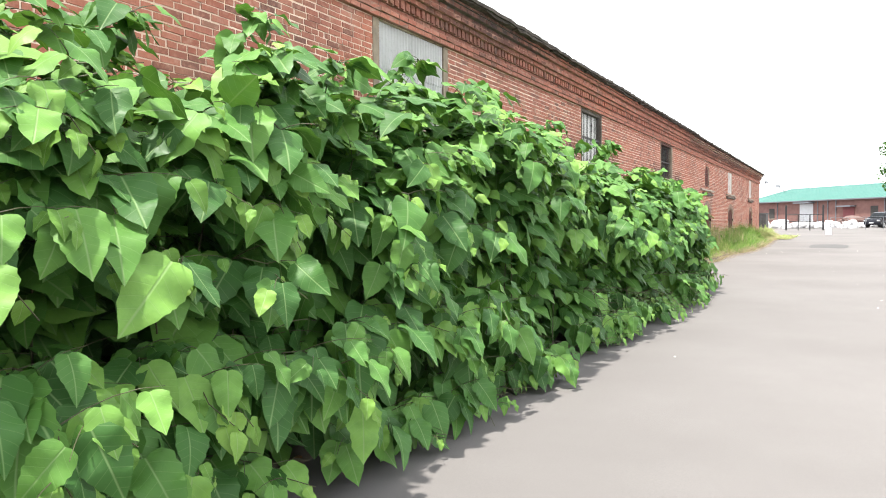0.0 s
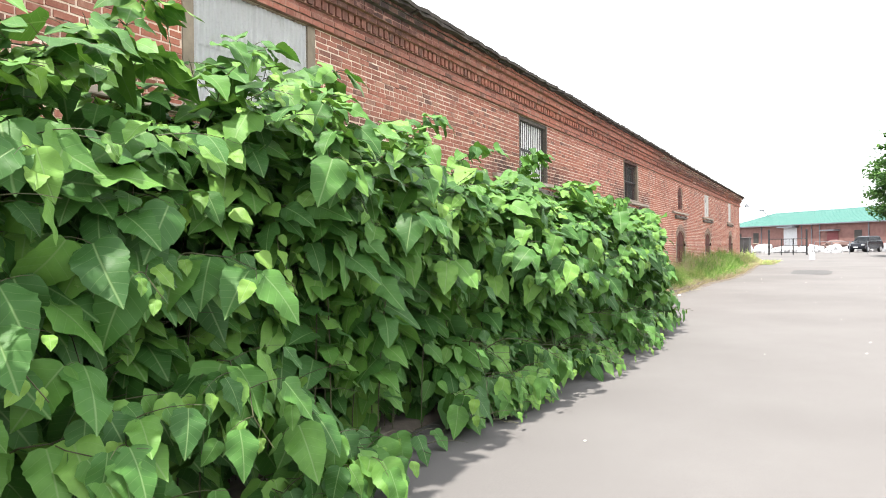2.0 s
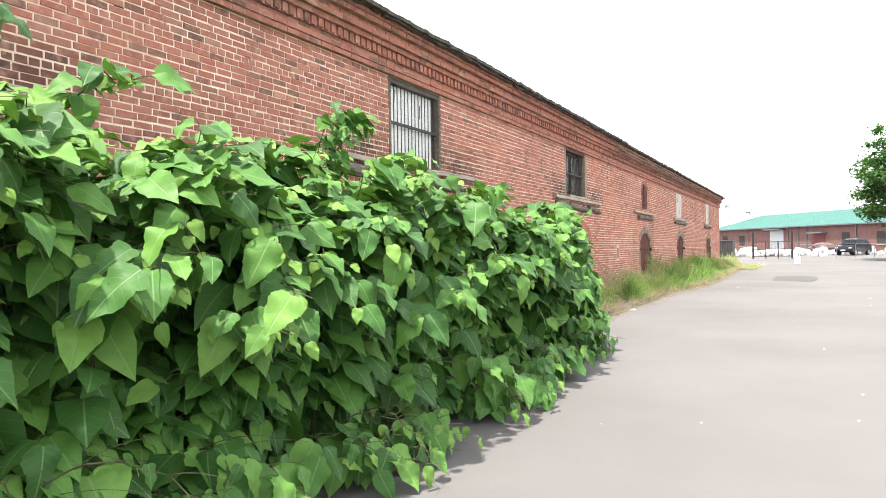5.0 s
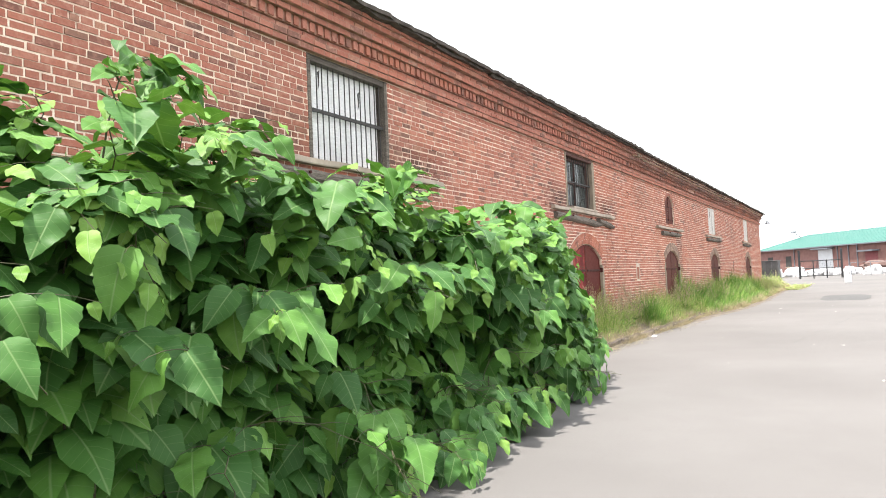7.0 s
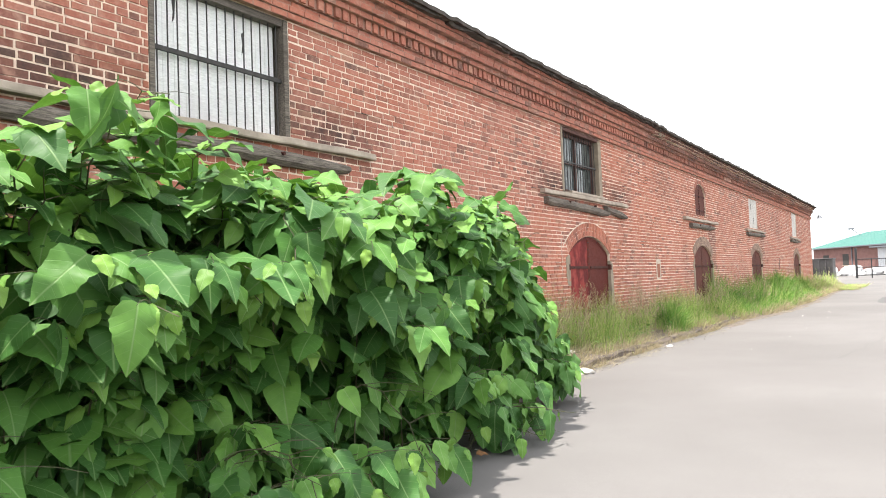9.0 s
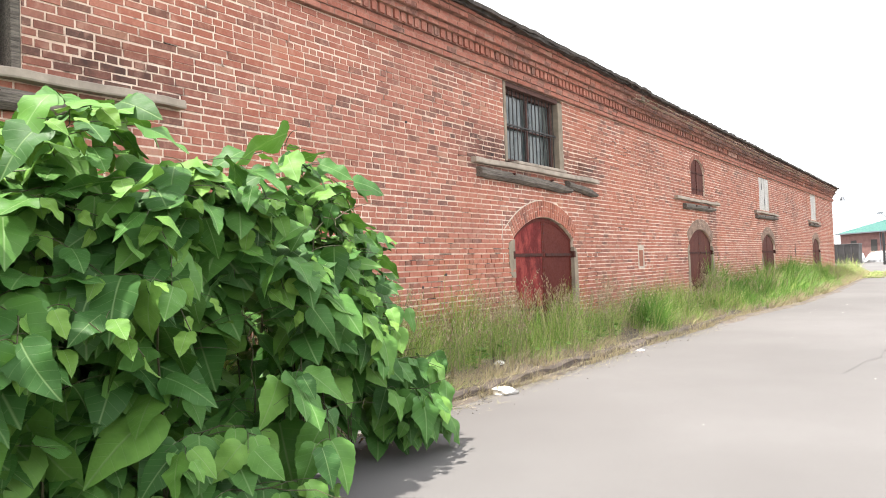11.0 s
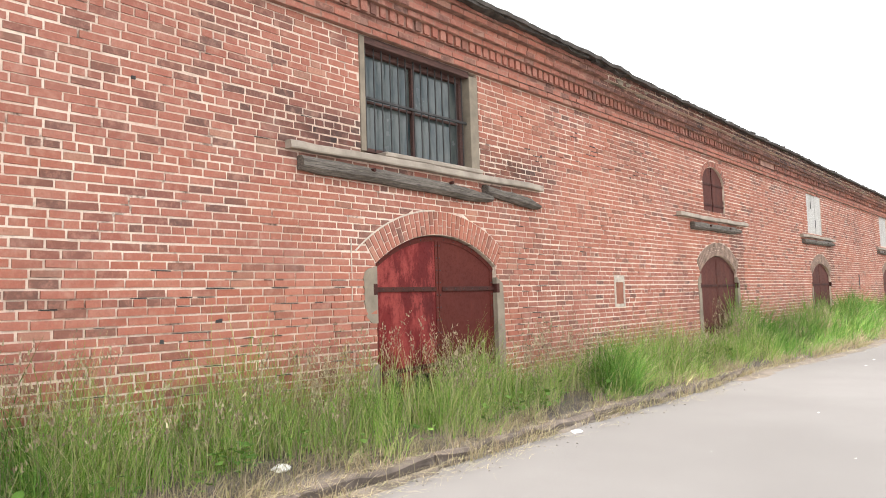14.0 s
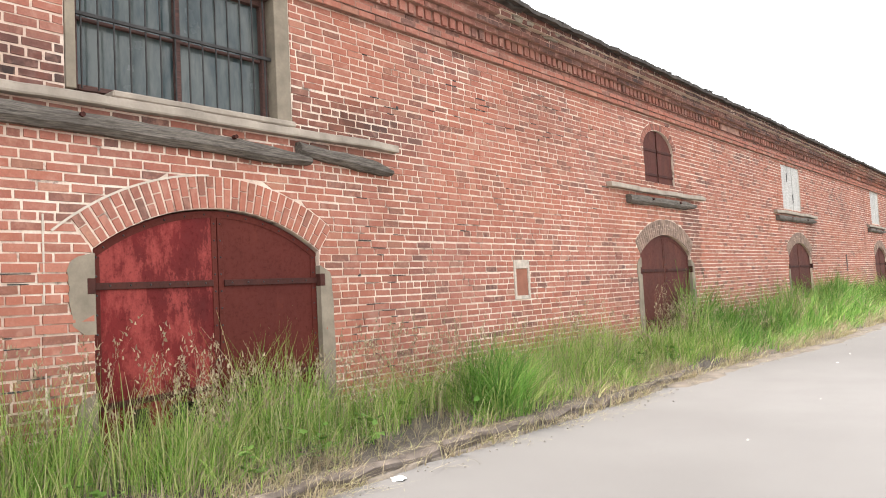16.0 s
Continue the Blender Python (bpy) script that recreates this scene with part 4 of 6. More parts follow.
def car(name, place, turn, label, long=4.65, high=1.72, paint=M_CAR):
    """A parked car, nose towards -x before it is turned."""
    ob = empty(name)
    h = high / 1.72
    lo = [(-2.28, 0.38), (-2.32, 0.62), (-2.22, 0.90), (-1.25, 1.06), (2.15, 1.08), (2.30, 0.95), (2.32, 0.45), (2.2, 0.34), (-2.1, 0.30)]
    up = [(-1.25, 1.06), (-0.62, 1.58), (-0.2, 1.69), (1.55, 1.70), (1.98, 1.60), (2.18, 1.08)]

    def shell(pts, w0, w1, mat, nm, bev):
        bm = bmesh.new()
        zs = [z for _, z in pts]
        a, b = [], []
        for x, z in pts:
            f = (z - min(zs)) / (max(zs) - min(zs))
            w = w0 + (w1 - w0) * f
            a.append(bm.verts.new((x * long / 4.65, -w, z * h)))
            b.append(bm.verts.new((x * long / 4.65, w, z * h)))
        k = len(pts)
        for i in range(k):
            bm.faces.new((a[i], a[(i + 1) % k], b[(i + 1) % k], b[i]))
        bm.faces.new(a[::-1]), bm.faces.new(b)
        bmesh.ops.recalc_face_normals(bm, faces=bm.faces)
        bmesh.ops.bevel(bm, geom=list(bm.edges), offset=bev, segments=2, affect="EDGES")
        return part(nm, bm, mat, ob)
    shell(lo, 0.93, 0.90, paint, "body", 0.05)
    shell(up, 0.86, 0.64, paint, "cabin", 0.05)
    for sgn in (-1, 1):
        for x0, x1, xa, xb in ((-0.95, -0.1, -0.52, -0.1), (0.0, 0.95, 0.0, 0.95), (1.05, 1.95, 1.05, 1.72)):
            bm = bmesh.new()
            vs = [bm.verts.new((x * long / 4.65, sgn * y, z * h)) for x, y, z in ((x0, 0.858, 1.12), (x1, 0.858, 1.12), (xb, 0.70, 1.58), (xa, 0.70, 1.58))]
            bm.faces.new(vs if sgn < 0 else vs[::-1])
            bmesh.ops.solidify(bm, geom=list(bm.faces), thickness=0.02)
            part("side_window", bm, M_CARGLASS, ob)
        for x in (-1.45, 1.42):
            w = part("wheel", rod(bmesh.new(), (x, sgn * 0.70, 0.35), (x, sgn * 0.95, 0.35), 0.35, 20), M_RUBBER, ob)
            part("rim", rod(bmesh.new(), (x, sgn * 0.94, 0.35), (x, sgn * 0.965, 0.35), 0.23, 14), M_CHROME, w)
        part("headlight", box(bmesh.new(), -2.31, -2.12, sgn * 0.72 - 0.16, sgn * 0.72 + 0.16, 0.72, 0.88, 0.03), M_CHROME, ob)
        part("mirror", box(bmesh.new(), -0.95, -0.78, sgn * 1.0 - 0.09, sgn * 1.0 + 0.09, 1.08, 1.24, 0.03), paint, ob)
        part("tail_light", box(bmesh.new(), 2.18, 2.33, sgn * 0.78 - 0.08, sgn * 0.78 + 0.08, 0.8, 1.05, 0.02), M_ORANGE, ob)
    bm = bmesh.new()
    vs = [bm.verts.new(q) for q in ((-1.22, -0.78, 1.10 * h), (-1.22, 0.78, 1.10 * h), (-0.62, 0.62, 1.59 * h), (-0.62, -0.62, 1.59 * h))]
    bm.faces.new(vs)
    bmesh.ops.solidify(bm, geom=list(bm.faces), thickness=-0.02)
    part("windscreen", bm, M_CARGLASS, ob)
    part("number_plate", box(bmesh.new(), -2.345, -2.32, -0.24, 0.24, 0.5, 0.62, 0.004), M_WHITE, ob)
    ob.matrix_basis = pose(*place, 0, 0, turn)
    return tagged(ob, label, "car")


car("sport_utility_car", (4.5, 98.0, ground_z(4.5, 98) + 0.01), 62, "dark blue-black sport utility car parked on asphalt", 4.5, 1.85)
car("parked_car", (11.8, 97.0, ground_z(11.8, 97) + 0.01), 20, "dark parked car near a shady tree", 4.5, 1.5)
for x, y in ((6.6, 72.0), (7.6, 71.0)):
    cone = empty("traffic_cone", (x, y, ground_z(x, y)))
    g = ground_z(x, y)
    part("base", box(bmesh.new(), x - 0.18, x + 0.18, y - 0.18, y + 0.18, g, g + 0.04, 0.01), M_ORANGE, cone)
    part("cone", rod(bmesh.new(), (x, y, g + 0.04), (x, y, g + 0.72), 0.13, 14, 0.03), M_ORANGE, cone)
    tagged(cone, "orange plastic traffic cone on asphalt", "traffic cone", "cones by the tree")


def tree(place, top, radius, seed, label):
    rng = random.Random(seed)
    x, y = place
    g = ground_z(x, y)
    ob = empty("shade_tree", (x, y, g))
    bm = bmesh.new()
    rod(bm, (x, y, g - 0.1), (x + 0.1, y, g + 2.6), 0.30, 10, 0.22)
    tips = []
    for i in range(11):
        a = i * 2.399 + rng.random()
        z0 = g + 2.3 + 0.25 * (i % 4)
        mid = Vector((x + 0.5 * radius * math.cos(a), y + 0.5 * radius * math.sin(a), g + 3.2 + rng.random() * (top - 4.5)))
        rod(bm, (x + 0.08, y, z0), mid, 0.13, 7, 0.07)
        for _ in range(4):
            b = a + rng.uniform(-0.8, 0.8)
            e = Vector((x + radius * 0.85 * math.cos(b) * rng.uniform(0.6, 1), y + radius * 0.85 * math.sin(b) * rng.uniform(0.6, 1), mid.z + rng.uniform(-0.9, 1.6)))
            rod(bm, mid, e, 0.06, 5, 0.02)
            tips.append(e)
    part("trunk", bm, M_BARK, ob)
    vs, fs = [], []
    zc, hz = g + 2.6 + (top - 2.6) * 0.52, (top - 2.6) * 0.5
    lumps = []
    for i in range(90):
        while True:
            q = Vector((rng.uniform(-1, 1), rng.uniform(-1, 1), rng.uniform(-0.95, 1)))
            if 0.35 < q.length < 1:
                break
        lumps.append((Vector((x + q.x * radius * 0.9, y + q.y * radius * 0.9, zc + q.z * hz)), rng.uniform(0.55, 1.15)))
    lumps += [(e, 0.8) for e in tips]
    for c, r in lumps:
        for _ in range(int(190 * r)):
            d = Vector((rng.gauss(0, 1), rng.gauss(0, 1), rng.gauss(0, 0.55)))
            p = c + d * r * 0.52
            s = rng.uniform(0.10, 0.22)
            u = Vector((rng.gauss(0, 1), rng.gauss(0, 1), rng.gauss(0, 0.5))).normalized()
            v = u.cross(Vector((rng.gauss(0, 0.6), rng.gauss(0, 0.6), 1))).normalized()
            k = len(vs)
            vs += [p - u * s, p + v * s * 0.6, p + u * s, p - v * s * 0.6]
            fs.append((k, k + 1, k + 2, k + 3))
    tagged(raw("crown", vs, fs, M_CROWN, ob), kind="stuff")
    return tagged(ob, label, "tree")


tree((8.15, 78.0), 10.6, 5.6, 4, "broad leafy tree shading the parked cars")

# ---- knotweed thicket along the wall ----
def leaf_shape(seed, fine):
    """One broad heart-shaped leaf, unit long: a flat dished blade with a toothed, waved rim and a tip bent down. Returns points, faces, uvs."""
    r = random.Random(seed)
    vs = (-0.03, 0.0, 0.06, 0.13, 0.20, 0.27, 0.34, 0.41, 0.48, 0.55, 0.62, 0.69, 0.76, 0.83, 0.90, 0.955) if fine else (-0.03, 0.02, 0.18, 0.36, 0.54, 0.72, 0.88)
    cols = (-1.0, -0.55, 0.0, 0.55, 1.0)
    fold, droop, wave = r.uniform(-0.05, 0.22), r.uniform(0.02, 0.40), r.uniform(0.04, 0.11)
    curl, skew, twist = r.uniform(-0.08, 0.30), r.uniform(-0.07, 0.07), r.uniform(-0.22, 0.22)
    ph = r.uniform(0, 6)
    P, U = [], []

    def put(u, v):
        z = fold * abs(u) - curl * u * u * 2.2 - droop * max(0, v) ** 2 + twist * u * v
        z += wave * math.sin(v * 11 + ph + (2.1 if u > 0 else 0)) * min(1.0, abs(u) * 2.6)
        P.append((u + skew * v * v, v, z))
        U.append((u, v))
    for i, v in enumerate(vs):
        w = float(np.interp(v, (-0.03, 0.0, 0.07, 0.18, 0.30, 0.42, 0.54, 0.66, 0.77, 0.87, 0.94, 1.0), (0.10, 0.215, 0.29, 0.335, 0.345, 0.325, 0.285, 0.23, 0.165, 0.095, 0.042, 0.0)))
        vm = max(v, 0.0)
        for c in cols:
            tooth = (1.035 if i % 2 else 0.975) if fine and abs(c) == 1.0 else 1.0
            put(w * c * tooth * (r.uniform(0.965, 1.03) if abs(c) == 1.0 else 1.0), v if abs(c) == 1.0 else vm if c == 0 else 0.6 * v + 0.4 * vm)
    put(0, 1.0)
    F = []
    for i in range(len(vs) - 1):
        for j in range(4):
            a = i * 5 + j
            F.append((a, a + 1, a + 6, a + 5))
    n = len(vs) * 5
    F += [(n - 5 + j, n - 4 + j, n) for j in range(4)]
    return np.array(P), F, np.array(U)


LEAVES = [leaf_shape(s, True) for s in range(14)]
PLAIN_LEAVES = [leaf_shape(s, False) for s in range(14)]
leaf_meshes = []
for P, F, U in LEAVES:
    me = bpy.data.meshes.new("leaf")
    me.from_pydata([tuple(p) for p in P], [], F)
    lay = me.uv_layers.new(name="UVMap")
    idx = np.empty(len(me.loops), dtype=np.int32)
    me.loops.foreach_get("vertex_index", idx)
    lay.data.foreach_set("uv", U.astype(np.float32)[idx].ravel())
    me.shade_smooth()
    me.materials.append(M_LEAF)
    leaf_meshes.append(me)

TOP_Y = [-3, 2, 3, 4, 5.7, 7, 8, 9, 10.3, 12, 13.2, 14.4, 15.4, 16.8, 17.8, 18.7, 19.6]
TOP_Z = [2.45, 2.5, 2.5, 2.4, 2.75, 2.65, 2.5, 2.35, 2.22, 2.34, 2.32, 2.16, 2.18, 2.10, 1.96, 1.75, 1.15]
EDGE_Y = [-3, 3, 5, 6.5, 8, 9.5, 11.4, 13, 15, 16.6, 18, 19.5]
EDGE_X = [-2.1, -2.15, -2.25, -2.12, -2.14, -2.12, -1.96, -2.0, -2.1, -2.15, -2.45, -2.95]


def thicket_top(y):
    return float(np.interp(y, TOP_Y, TOP_Z))


def thicket_edge(y):
    return float(np.interp(y, EDGE_Y, EDGE_X))


def thicket_face(y, z):
    """How far the bushes' front stands out at height z: it bulges at a third of the height and falls back above and below."""
    f = min(1.15, z / thicket_top(y))
    return thicket_edge(y) - 0.80 * max(0.0, f - 0.36) - 0.60 * max(0.0, 0.34 - f)


class Foliage:
    """Collects leaves, to be linked as single pieces or joined."""
    def __init__(self):
        self.mats, self.kinds, self.young = [], [], []

    def add(self, p, axis, normal, size, rng, young=False):
        a = axis.normalized()
        n = (normal - a * normal.dot(a))
        if n.length < 1e-3:
            return
        n.normalize()
        x = a.cross(n)
        m = Matrix(((x.x * size, a.x * size, n.x * size, p.x), (x.y * size, a.y * size, n.y * size, p.y), (x.z * size, a.z * size, n.z * size, p.z), (0, 0, 0, 1)))
        self.mats.append(m), self.kinds.append(rng.randrange(14)), self.young.append(young)

    def joined(self, name, pick, material, parent):
        vs, fs, uv, off = [], [], [], 0
        for i in pick:
            at = self.mats[i].translation
            P, F, U = (LEAVES if at.x > thicket_face(at.y, at.z) - 0.36 else PLAIN_LEAVES)[self.kinds[i]]
            m = np.array(self.mats[i])
            vs.append(P @ m[:3, :3].T + m[:3, 3])
            fs += [tuple(q + off for q in f) for f in F]
            uv.append(U)
            off += len(P)
        if not vs:
            return
        ob = raw(name, np.concatenate(vs), fs, material, parent, uvs=np.concatenate(uv))
        ob.data.shade_smooth()
        tagged(ob, kind="stuff")


def cane_tube(bm, pts, r0, r1):
    """A thin bent cane through the points."""
    prev = None
    n = len(pts)
    for i, p in enumerate(pts):
        r = r0 + (r1 - r0) * i / (n - 1)
        d = (pts[min(n - 1, i + 1)] - pts[max(0, i - 1)]).normalized()
        s = d.cross(Vector((0.3, 0.9, 0.1))).normalized()
        t = d.cross(s)
        ring = [bm.verts.new(p + (s * math.cos(a) + t * math.sin(a)) * r) for a in (0, 1.571, 3.142, 4.712)]
        if prev:
            for j in range(4):
                bm.faces.new((prev[j], prev[(j + 1) % 4], ring[(j + 1) % 4], ring[j]))
        prev = ring


def thicket(y0, y1, seed, label):
    rng = random.Random(seed)
    yc = (y0 + y1) / 2
    ob = empty("knotweed_bush", (-3.6, yc, 0.05))
    fol = Foliage()
    bm = bmesh.new()
    count = int((y1 - y0) * 29)
    inner = int((y1 - y0) * 15)
    for i in range(count + inner):
        ry = y0 + (y1 - y0) * (i - count + rng.random()) / inner if i >= count else y0 + (y1 - y0) * (i + rng.random()) / count
        gap = max(0.05, min(1.0, 0.45 + 1.3 * noise.noise((ry * 0.55, 0.0, 21.0))))
        kind = rng.choices(("top", "mid", "back", "under", "low"),
                           (0.56, 0.30 if ry < 8.2 else 0.26 * gap + 0.12, 0.22, 0.09 if ry < 16.5 else 0.25, 0.17 if ry < 6.3 else 0.02 if ry < 8.4 or ry > 15.5 else 0.09))[0]
        if i >= count:
            kind = "inner"
        elif kind == "back" and noise.noise((ry * 0.9, 5.0, 2.0)) > -0.25 and ry < 17.4:
            kind = "skirt"
        if ry > 17.3 and rng.random() < 0.45:
            continue
        edge = thicket_edge(ry) + rng.uniform(-0.22, 0.08)
        H = thicket_top(ry)
        if kind == "top":
            rx, h = rng.uniform(-4.7, -3.2), H * rng.uniform(0.78, 1.04)
            reach = min(rng.uniform(0.3, 1.1), thicket_face(ry, 0.92 * h) - 0.05 - rx)
            peak = rng.uniform(0.75, 1.0)
        elif kind == "back":
            rx, h = rng.uniform(-4.8, -3.9), H * rng.uniform(0.55, 0.9)
            reach, peak = rng.uniform(0.15, 0.5), rng.uniform(0.85, 1.0)
        elif kind == "inner":
            rx, h = rng.uniform(-4.5, -3.1), H * rng.uniform(0.2, 0.85)
            reach, peak = rng.uniform(0.1, 0.4), rng.uniform(0.85, 1.0)
        elif kind == "under":
            rx, h = rng.uniform(-3.8, -2.95), rng.uniform(0.25, 0.75)
            reach, peak = rng.uniform(0.1, 0.35), rng.uniform(0.7, 1.0)
        elif kind == "mid":
            rx, h = rng.uniform(-3.7, -2.9), H * rng.uniform(0.52, 0.88)
            reach = min(rng.uniform(0.5, 1.2), thicket_face(ry, 0.9 * h) - rx)
            peak = rng.uniform(0.62, 0.8)
        elif kind == "skirt":
            rx, h = thicket_edge(ry) - rng.uniform(0.4, 1.0), rng.uniform(0.10, 0.40)
            reach, peak = edge - 0.03 - rx + rng.uniform(-0.25, 0.10), rng.uniform(0.55, 0.75)
        else:
            rx, h = rng.uniform(-3.2, -2.75), rng.uniform(0.35, 0.85) + (0.2 if ry < 6.3 else 0)
            reach = edge - rx + rng.uniform(-0.12, 0.05)
            peak = rng.uniform(0.5, 0.68)
        back_off = max(0.0, rx - (thicket_edge(ry) - 0.6))
        rx, reach = rx - back_off, max(0.1, reach + back_off)
        dy = rng.gauss(0.0, 0.35)
        if ry + dy > 19.3:
            dy = 0.1
        base = Vector((rx, ry, verge_z(rx, ry) - 0.03 if rx < kerb_x(ry) + 1.0 else 0.0))
        pts = []
        for j in range(13):
            s = j / 12
            pts.append(base + Vector((reach * s ** 1.7, dy * s ** 1.3 + 0.03 * (-1) ** j * s, h * (1 - (1 - s / peak) ** 2))))
        cane_tube(bm, pts, 0.0065, 0.0025)

        def leafy(line, start, size0, tipyoung, step=0.085):
            L = 0.0
            nxt = start
            side = rng.choice((-1, 1))
            for q in range(len(line) - 1):
                seg = line[q + 1] - line[q]
                while L + seg.length > nxt:
                    p = line[q] + seg * ((nxt - L) / max(1e-6, seg.length))
                    d = seg.normalized()
                    f = nxt / total
                    lat = d.cross(Vector((0, 0, 1)))
                    if lat.length < 0.1:
                        lat = Vector((0, 1, 0))
                    lat = lat.normalized() * side
                    side = -side
                    low = max(0.0, 1.0 - p.z / max(0.4, H))
                    front = min(1.0, max(0.0, 1.0 - (thicket_face(p.y, p.z) - p.x) / 0.8))
                    crest = min(1.0, max(0.0, (p.z / max(0.4, H) - 0.62) / 0.3))
                    hang = (0.34 + 0.50 * front * (0.5 + low) + 0.20 * low) * (1 - 0.55 * crest)
                    out = Vector((0.8, -0.35, 0))
                    axis = lat * 0.50 + d * 0.25 + out * 0.38 - Vector((0, 0, hang)) + Vector((rng.gauss(0, 0.26), rng.gauss(0, 0.30), rng.gauss(0, 0.20)))
                    normal = Vector((0.10 + 0.55 * front * (1 - crest), -0.15, 1.0 - 0.25 * front)) + Vector((rng.gauss(0, 0.26), rng.gauss(0, 0.30), rng.gauss(0, 0.14)))
                    young = tipyoung and f > 0.86
                    size = size0 * rng.uniform(0.70, 1.22) * (1.0 if f < 0.7 else 1.0 - 1.6 * (f - 0.7))
                    if young:
                        size = min(size, rng.uniform(0.07, 0.15))
                    p2 = p + (lat * 0.6 + Vector((0, 0, -0.2))) * 0.05
                    tip = p2 + axis.normalized() * size
                    # hollows under the crown, where the shade inside shows
                    bare_spot = 0.20 if p.y < 3.4 else 0.42 if p.y < 8.0 else 0.28 if p.y < 12.5 else 0.40 if p.y < 16.0 else 0.0
                    hollow = (kind not in ("skirt", "under", "inner") and not (kind == "low" and p.y < 6.3) and p.z < 0.50 * H and thicket_face(p.y, p.z) - p.x < (0.65 if p.y < 16.0 else 0.5)
                              and noise.noise((p.y * 0.95, p.z * 1.5, 40.0)) < bare_spot - 0.6 * max(0.0, p.z / H - 0.36))
                    if kind == "inner" and tip.x > thicket_face(p.y, p.z) - 0.70:
                        hollow = True
                    if not hollow and tip.z > 0.025 and tip.x < (thicket_edge(p.y) if kind == "skirt" else thicket_face(p.y, p.z)) + 0.17 and tip.x > WALL + 0.06 and p2.x > WALL + 0.05 and tip.y < 19.9:
                        fol.add(p2, axis, normal, size, rng, young)
                    nxt += step * rng.uniform(0.75, 1.35)
                L += seg.length
        total = sum((pts[j + 1] - pts[j]).length for j in range(12))
        bare = {"top": 0.36, "mid": 0.28, "low": 0.2, "back": 0.08, "under": 0.1, "skirt": 0.25, "inner": 0.1}[kind] + (0.08 if ry > 17.4 else 0.10 if ry < 8.2 and kind == "top" else 0)
        leafy(pts, total * bare, rng.uniform(0.24, 0.40), kind not in ("under", "back", "inner"), 0.075 if kind in ("top", "mid") else 0.085)
        for j in range({"top": 5, "mid": 4, "low": 4, "back": 1, "under": 2, "skirt": 4, "inner": 3}[kind], 12):
            if rng.random() < 0.8:
                o = pts[j]
                sgn = (-1) ** j
                ln = rng.uniform(0.22, 0.6) * (1.1 - 0.5 * j / 12)
                dirn = Vector((rng.uniform(0.1, 0.9), sgn * rng.uniform(0.4, 1.0), rng.uniform(0.1, 0.55))).normalized()
                br = [o + dirn * ln * s + Vector((0, 0, -0.30 * ln * s * s)) for s in (0, 0.25, 0.5, 0.75, 1.0)]
                cane_tube(bm, br, 0.003, 0.0012)
                total = sum((br[q + 1] - br[q]).length for q in range(4))
                leafy(br, 0.07, rng.uniform(0.20, 0.33), kind not in ("under", "back", "inner") and (kind != "low" or rng.random() < 0.35), 0.085)
    tagged(part("cane_tangle", bm, M_STEM, ob, "thin reddish arching canes"), kind="stuff")
    old = [i for i, y in enumerate(fol.young) if not y]
    yng = [i for i, y in enumerate(fol.young) if y]
    near = sorted(old, key=lambda i: thicket_face(fol.mats[i].translation.y, fol.mats[i].translation.z) - fol.mats[i].translation.x)[:700]
    single = set(rng.sample(near, min(260, len(near))))
    fol.joined("foliage", [i for i in old if i not in single], M_LEAF, ob)
    fol.joined("young_leaves", yng, M_YOUNG, ob)
    inv = placed(ob).inverted()
    for i in sorted(single):
        lf = new("leaf", leaf_meshes[fol.kinds[i]])
        lf.parent, lf.matrix_parent_inverse = ob, inv
        lf.matrix_basis = fol.mats[i]
    return tagged(ob, label, "bush", "knotweed along the wall"), len(fol.mats)


for a, b, s, lab in ((-1.5, 2.6, 1, "dense knotweed bush with broad green heart-shaped leaves"), (2.6, 6.0, 2, "tall knotweed bush with arching leafy canes over asphalt"),
                     (6.0, 9.6, 3, "tall knotweed bush reaching up past a tin-covered window"), (9.6, 13.0, 4, "dense green knotweed bush leaning over the lane"),
                     (13.0, 16.2, 5, "knotweed bush in front of a barred white window"), (16.2, 19.4, 6, "knotweed bush where the thicket ends at grass")):
    thicket(a, b, s, lab)
